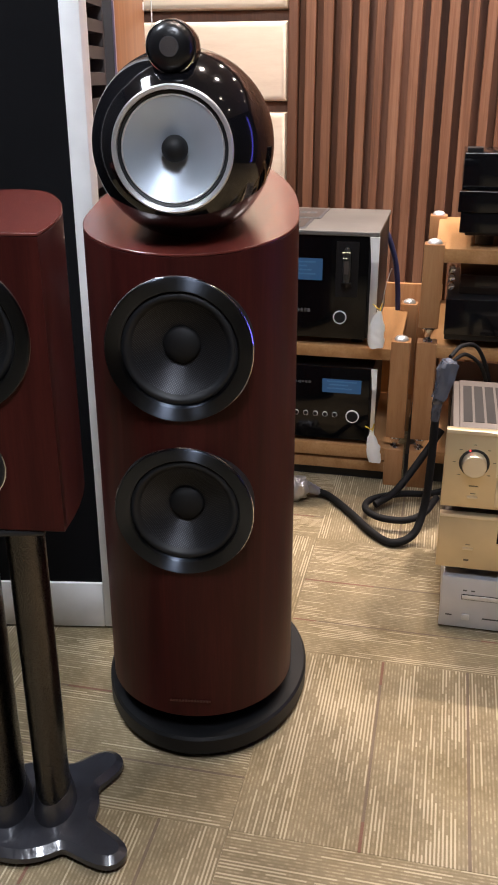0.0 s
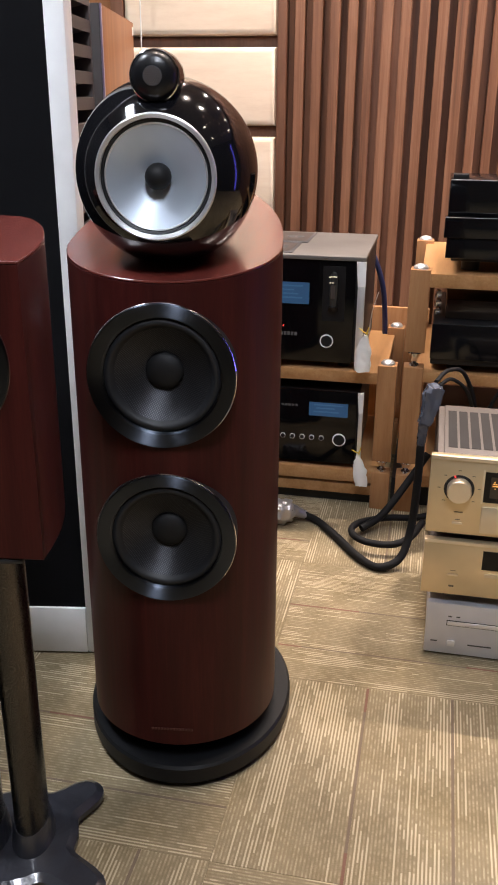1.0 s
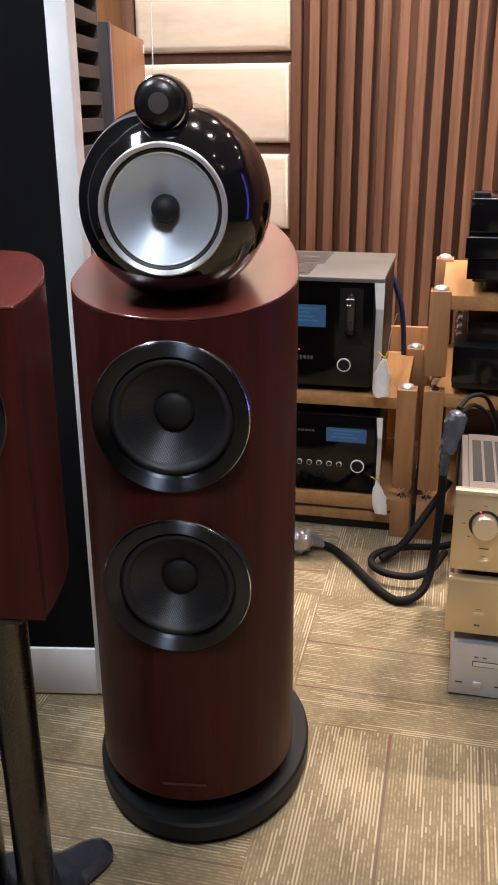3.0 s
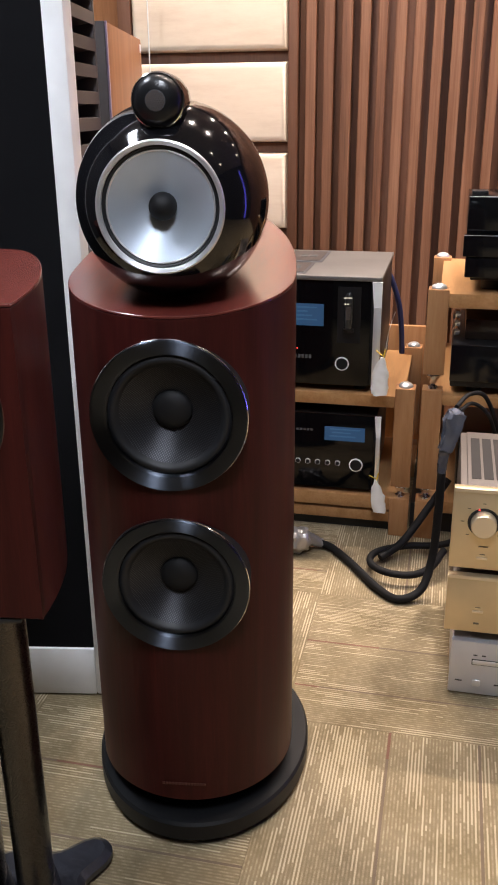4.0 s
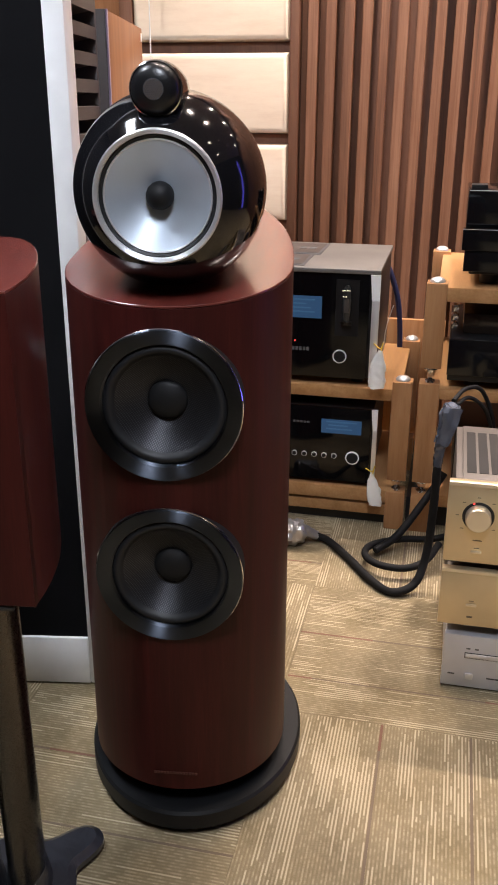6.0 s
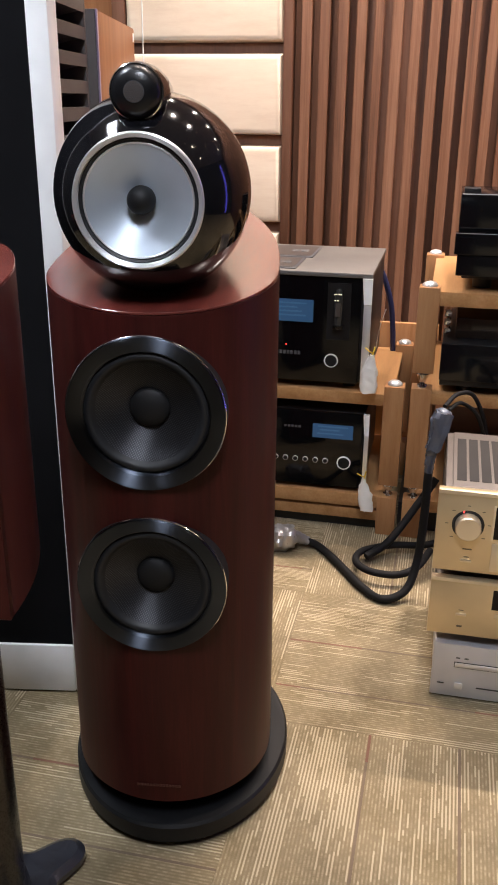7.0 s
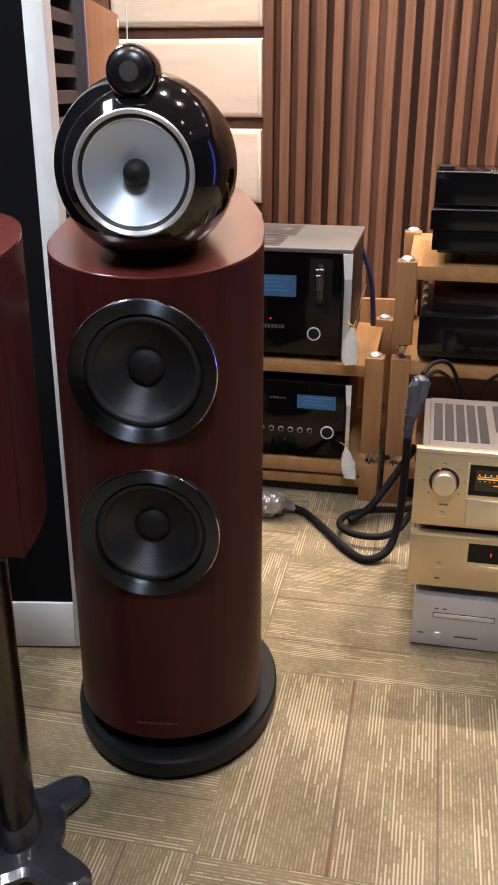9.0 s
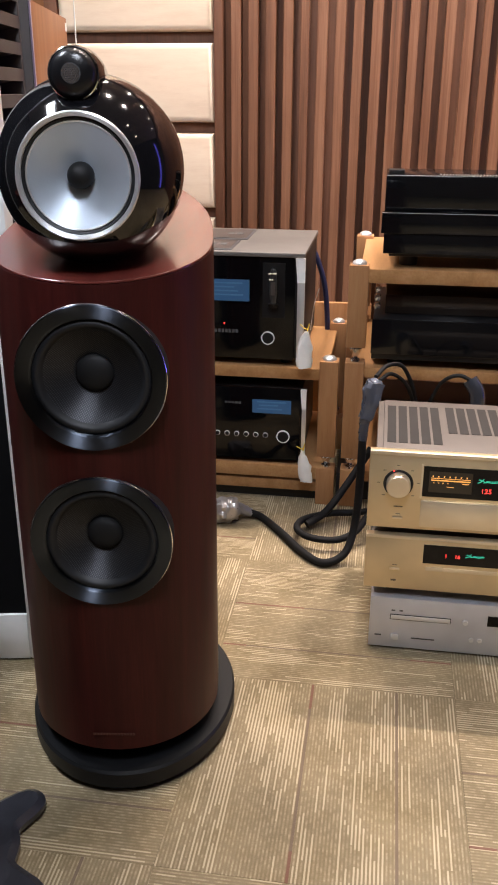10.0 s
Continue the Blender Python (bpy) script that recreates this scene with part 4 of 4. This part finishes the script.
F = 1.55
st = thing("integrated_amplifier", "champagne gold integrated amplifier with lit meters", "amplifier")
part("fascia", box(0.061, 0.526, F, F + 0.018, 0.300, 0.472, 0.0015), "gold", st)
part("body", box(0.073, 0.514, F + 0.0185, F + 0.335, 0.306, 0.464, 0.002), "top_cover", st)
part("top_cover", box(0.086, 0.50, F + 0.019, F + 0.328, 0.4645, 0.4695, 0.002), "top_cover", st)
for g0, count, ya, yb in ((0.094, 5, 1.605, 1.835), (0.2235, 8, 1.675, 1.84)):
    for k in range(count):
        part("vent", box(g0 + k * 0.0238, g0 + k * 0.0238 + 0.0185, ya, yb, 0.4697, 0.4706), "vent", st)
part("display", box(0.170, 0.415, F - 0.001, F - 0.0002, 0.377, 0.444), "glass_black", st, "black meter window")
part("fascia_lip", box(0.0612, 0.5258, F - 0.0022, F - 0.0002, 0.464, 0.4718, 0.0008), "gold_light", st, "pale gold upper lip")
part("display_frame", box(0.166, 0.1697, F - 0.003, F - 0.0002, 0.374, 0.447), "gold_light", st)
part("meter_face", box(0.182, 0.268, F - 0.0016, F - 0.0011, 0.388, 0.434), "meter_brown", st, "dark brown meter face")
for k in range(7):
    part("meter_tick", box(0.1885 + k * 0.0112, 0.1905 + k * 0.0112, F - 0.0022, F - 0.0017, 0.4215, 0.4250), "glow_orange", st)
for z0, z1 in ((0.4185, 0.4197), (0.4135, 0.4160)):
    part("meter_bar", box(0.186, 0.264, F - 0.0022, F - 0.0017, z0, z1), "glow_orange", st)
part("meter_bar", box(0.218, 0.232, F - 0.0022, F - 0.0017, 0.4005, 0.4018), "glow_orange", st)
for k in range(4):
    part("meter_mark", box(0.190 + k * 0.0095, 0.1925 + k * 0.0095, F - 0.0022, F - 0.0017, 0.4085, 0.4100), "glow_orange", st)
part("meter_mark", box(0.248, 0.262, F - 0.0022, F - 0.0017, 0.4088, 0.4103), "glow_orange", st)


def emblem(parent, x, z, size):
    """A long flat stroke with a slanted tick at its head."""
    strokes = [[(0.0, 0.02), (0.15, 0.10), (0.30, 0.26)], [(0.04, 0.22), (0.22, 0.16), (0.34, 0.10)], [(0.26, 0.06), (0.5, 0.10), (0.7, 0.07), (1.0, 0.12)], [(0.40, 0.15), (0.7, 0.135), (0.94, 0.17)]]
    for run in strokes:
        part("emblem_stroke", tube([(x + size * a, F - 0.0018, z + size * b) for a, b in run], 0.0007, 5, 6), "glow_green", parent, "glowing green emblem")


emblem(st, 0.278, 0.413, 0.042)
part("readout", words("125", 0.0145, "glow_red"), "glow_red", st, "red digits", pose(0.297, F - 0.0012, 0.396, 90, 0, 0))
part("flap", box(0.169, 0.418, F - 0.005, F - 0.0002, 0.308, 0.368, 0.002), "gold_light", st, "pale gold front flap")
part("knob_recess", lathe([(0.030, F - 0.0002), (0.0305, F - 0.001), (0.0285, F - 0.0014), (0.024, F - 0.0004)], seg=56, centre=(0.121, 0, 0.402)), "satin_black", st)
part("volume_knob", lathe([(0.0245, F - 0.0004), (0.0245, F - 0.020), (0.0225, F - 0.023), (0.0, F - 0.0235)], seg=56, centre=(0.121, 0, 0.402)), "gold_light", st, "pale gold volume knob")
part("marker", box(0.1095, 0.1125, F - 0.0026, F - 0.0012, 0.4275, 0.4305), "glow_red", st)
push_button(st, 0.1235, 0.325, F, 0.021, 0.0055)
legend(st, 0.124, 0.350, F, 0.018)
legend(st, 0.124, 0.333, F, 0.010, 0.0014)
for k in range(7):
    t = radians(-40 + k * 44)
    legend(st, 0.121 + 0.040 * math.cos(t), 0.402 + 0.040 * math.sin(t), F, 0.006, 0.0014)
for fx in (0.12, 0.47):
    for fy in (F + 0.06, F + 0.30):
        part("foot", lathe([(0.0, 0.2785), (0.022, 0.2785), (0.024, 0.3065), (0.0, 0.3065)], "Z", 20, (fx, fy, 0)), "satin_black", st)

st = thing("disc_player", "champagne gold disc player with red track digits", "disc player")
part("fascia", box(0.062, 0.527, F, F + 0.016, 0.155, 0.283, 0.0015), "gold", st)
part("body", box(0.072, 0.517, F + 0.0165, F + 0.38, 0.160, 0.2785, 0.002), "top_cover", st)
part("display", box(0.183, 0.40, F - 0.001, F - 0.0002, 0.222, 0.266), "glass_black", st, "black display window")
part("fascia_lip", box(0.0622, 0.5268, F - 0.0022, F - 0.0002, 0.2755, 0.2828, 0.0008), "gold_light", st, "pale gold upper lip")
part("readout", words("1", 0.012, "glow_red"), "glow_red", st, "red digits", pose(0.230, F - 0.0012, 0.242, 90, 0, 0))
part("readout", words("16", 0.012, "glow_red"), "glow_red", st, "red digits", pose(0.2535, F - 0.0012, 0.242, 90, 0, 0))
emblem(st, 0.270, 0.2415, 0.038)
part("disc_tray", box(0.226, 0.375, F - 0.0025, F - 0.0002, 0.2045, 0.214, 0.001), "gold_light", st)
part("tray_button", box(0.190, 0.2255, F - 0.0025, F - 0.0002, 0.2045, 0.214, 0.001), "gold_light", st)
push_button(st, 0.1255, 0.204, F, 0.021, 0.0055)
legend(st, 0.1255, 0.213, F, 0.010, 0.0014)
legend(st, 0.1245, 0.176, F, 0.011, 0.004)
for fx in (0.12, 0.47):
    for fy in (F + 0.06, F + 0.33):
        part("foot", lathe([(0.0, 0.131), (0.022, 0.131), (0.024, 0.1605), (0.0, 0.1605)], "Z", 20, (fx, fy, 0)), "satin_black", st)

st = thing("silver_disc_player", "plain silver disc player on the carpet", "disc player")
part("fascia", box(0.080, 0.515, F, F + 0.016, 0.006, 0.131, 0.0015), "silver", st)
part("body", box(0.082, 0.513, F + 0.0165, F + 0.36, 0.008, 0.1305, 0.002), "silver", st)
part("disc_tray", box(0.125, 0.252, F - 0.003, F - 0.0002, 0.0795, 0.0895, 0.0012), "silver_bright", st)
part("tray_gap", box(0.1235, 0.2535, F - 0.0012, F - 0.0002, 0.078, 0.091), "satin_black", st)
part("display", box(0.330, 0.44, F - 0.001, F - 0.0002, 0.080, 0.105), "glass_black", st)
part("power_button", box(0.1275, 0.1445, F - 0.005, F - 0.0002, 0.027, 0.042, 0.0025), "silver_bright", st, "bright power button")
part("dial", lathe([(0.006, F - 0.0002), (0.0055, F - 0.006), (0.0, F - 0.0062)], seg=20, centre=(0.284, 0, 0.0855)), "silver_bright", st)
for bx in (0.300, 0.318):
    part("jack", lathe([(0.005, F - 0.0002), (0.005, F - 0.003), (0.0, F - 0.0031)], seg=16, centre=(bx, 0, 0.042)), "silver_bright", st)
for lx, lz, lw in ((0.130, 0.1005, 0.008), (0.147, 0.1005, 0.008), (0.197, 0.0335, 0.050), (0.100, 0.036, 0.014)):
    legend(st, lx, lz, F, lw, 0.003, "print_grey")
for fx in (0.13, 0.47):
    for fy in (F + 0.05, F + 0.3):
        part("foot", lathe([(0.0, 0.0), (0.02, 0.0), (0.02, 0.0085), (0.0, 0.0085)], "Z", 16, (fx, fy, 0)), "rubber", st)

# ---- cables ----
R1 = 0.0105
c = thing("power_cable", "thick black braided power cable lying in a loop", "cable", group="power cables")
part("cord", tube([(-0.300, 2.125, 0.034), (-0.270, 2.132, 0.020), (-0.236, 2.122, 0.012), (-0.168, 2.033, 0.012), (-0.103, 1.937, 0.012), (-0.045, 1.889, 0.012), (0.008, 1.915, 0.03), (0.030, 1.95, 0.10), (0.037, 1.955, 0.22), (0.038, 1.955, 0.33), (0.042, 1.952, 0.39)], R1), "cable", c)
part("connector_sleeve", crumple(tube([(0.038, 1.955, 0.335), (0.040, 1.953, 0.375), (0.043, 1.951, 0.395), (0.046, 1.951, 0.41)], lambda t: 0.0118 + 0.006 * t * t, 14), 0.003, 70.0, 2.0), "wrap", c, "film-wrapped cable sleeve")
block = box(-0.0178, 0.0178, -0.015, 0.015, -0.048, 0.048)
bmesh.ops.subdivide_edges(block, edges=block.edges[:], cuts=6, use_grid_fill=True)
for v in block.verts:
    v.co.x *= 0.86 + 2.2 * (v.co.z + 0.052)
part("connector", crumple(block, 0.009, 34.0, 4.0), "wrap", c, "film-wrapped blue-grey connector", pose(0.0525, 1.949, 0.442, 0, 12, 8))
blob = tube([(-0.390, 2.101, 0.036), (-0.377, 2.103, 0.037), (-0.352, 2.106, 0.038), (-0.324, 2.111, 0.038), (-0.306, 2.116, 0.038)], lambda t: 0.036 * (0.55 + 0.45 * math.sin(math.pi * min(1, t * 3) / 2)) * (1 if t < 0.8 else 1 - (t - 0.8) * 1.0), 24, 8)
part("plug", crumple(blob, 0.012, 34.0, 1.0), "foil", c, "plastic-wrapped plug")
part("plug_neck", crumple(tube([(-0.312, 2.118, 0.042), (-0.303, 2.122, 0.038), (-0.289, 2.129, 0.029), (-0.272, 2.134, 0.019)], lambda t: 0.0175 - 0.005 * t, 16), 0.0025, 60.0, 3.0), "foil", c, "shiny wrapped cable end")
c = thing("power_cable", "thick black power cable looped behind the stack", "cable", group="power cables")
part("cord", tube([(0.06, 2.235, 0.20), (0.02, 2.20, 0.14), (-0.05, 2.13, 0.05), (-0.105, 2.075, 0.024)], R1), "cable", c)
part("cord", tube([(0.14, 2.19, 0.06), (0.05, 2.17, 0.03), (-0.04, 2.14, 0.033), (-0.115, 2.09, 0.033), (-0.128, 2.03, 0.033), (-0.09, 1.985, 0.033), (-0.02, 1.98, 0.033), (0.03, 2.02, 0.04), (0.06, 2.10, 0.05)], R1 * 0.9), "cable", c)
c = thing("signal_cable", "thin black signal cables arching behind the stack", "cable", group="signal cables")
part("cord", tube([(0.062, 1.99, 0.49), (0.09, 2.06, 0.50), (0.13, 2.12, 0.48), (0.165, 2.15, 0.40), (0.18, 2.2, 0.30)], 0.0055, 8), "cable", c)
part("cord", tube([(0.070, 1.99, 0.48), (0.10, 2.07, 0.475), (0.14, 2.1, 0.44), (0.17, 2.15, 0.36)], 0.005, 8), "cable", c)
part("cord", tube([(0.20, 2.15, 0.36), (0.23, 2.12, 0.44), (0.27, 2.10, 0.47), (0.31, 2.10, 0.455)], 0.005, 8), "cable", c)
part("connector", tube([(0.30, 2.1, 0.46), (0.32, 2.09, 0.43), (0.325, 2.09, 0.38)], 0.02, 14), "wrap", c, "film-wrapped connector")
c = thing("speaker_cable", "dark blue speaker cable arching behind the amplifier", "cable")
part("cord", tube([(-0.20, 2.71, 0.66), (-0.165, 2.72, 0.672), (-0.147, 2.72, 0.645), (-0.123, 2.72, 0.571), (-0.112, 2.72, 0.49), (-0.107, 2.72, 0.41)], 0.0085), "blue_cable", c)
c = thing("antenna_wire", "thin pale wire behind the amplifier", "wire")
part("wire", tube([(-0.145, 2.5, 0.47), (-0.138, 2.5, 0.54), (-0.122, 2.5, 0.60)], 0.0012, 5), "string", c)
c = thing("hanging_cord", "thin white cord hanging from the ceiling", "cord")
part("cord", tube([(-1.005, 3.0, CEIL), (-1.003, 3.0, 1.6), (-1.005, 3.0, 1.0)], 0.0024, 6), "string", c)

# ---- carpet tiles ----
GX, GY, T = 0.26, 0.397, 0.5
tile = finish("carpet_tile", box(-T / 2 + 0.0002, T / 2 - 0.0002, -T / 2 + 0.0002, T / 2 - 0.0002, -0.0055, 0.0, 0.0006, seg=1), "carpet")
for i in range(-5, 7):
    for j in range(-8, 6):
        part("carpet_tile", tile, "carpet", floor, at=pose(GX - T / 2 + i * T, GY + T * 1.5 + j * T, 0, 0, 0, 0 if (i + j) % 2 == 0 else 270))
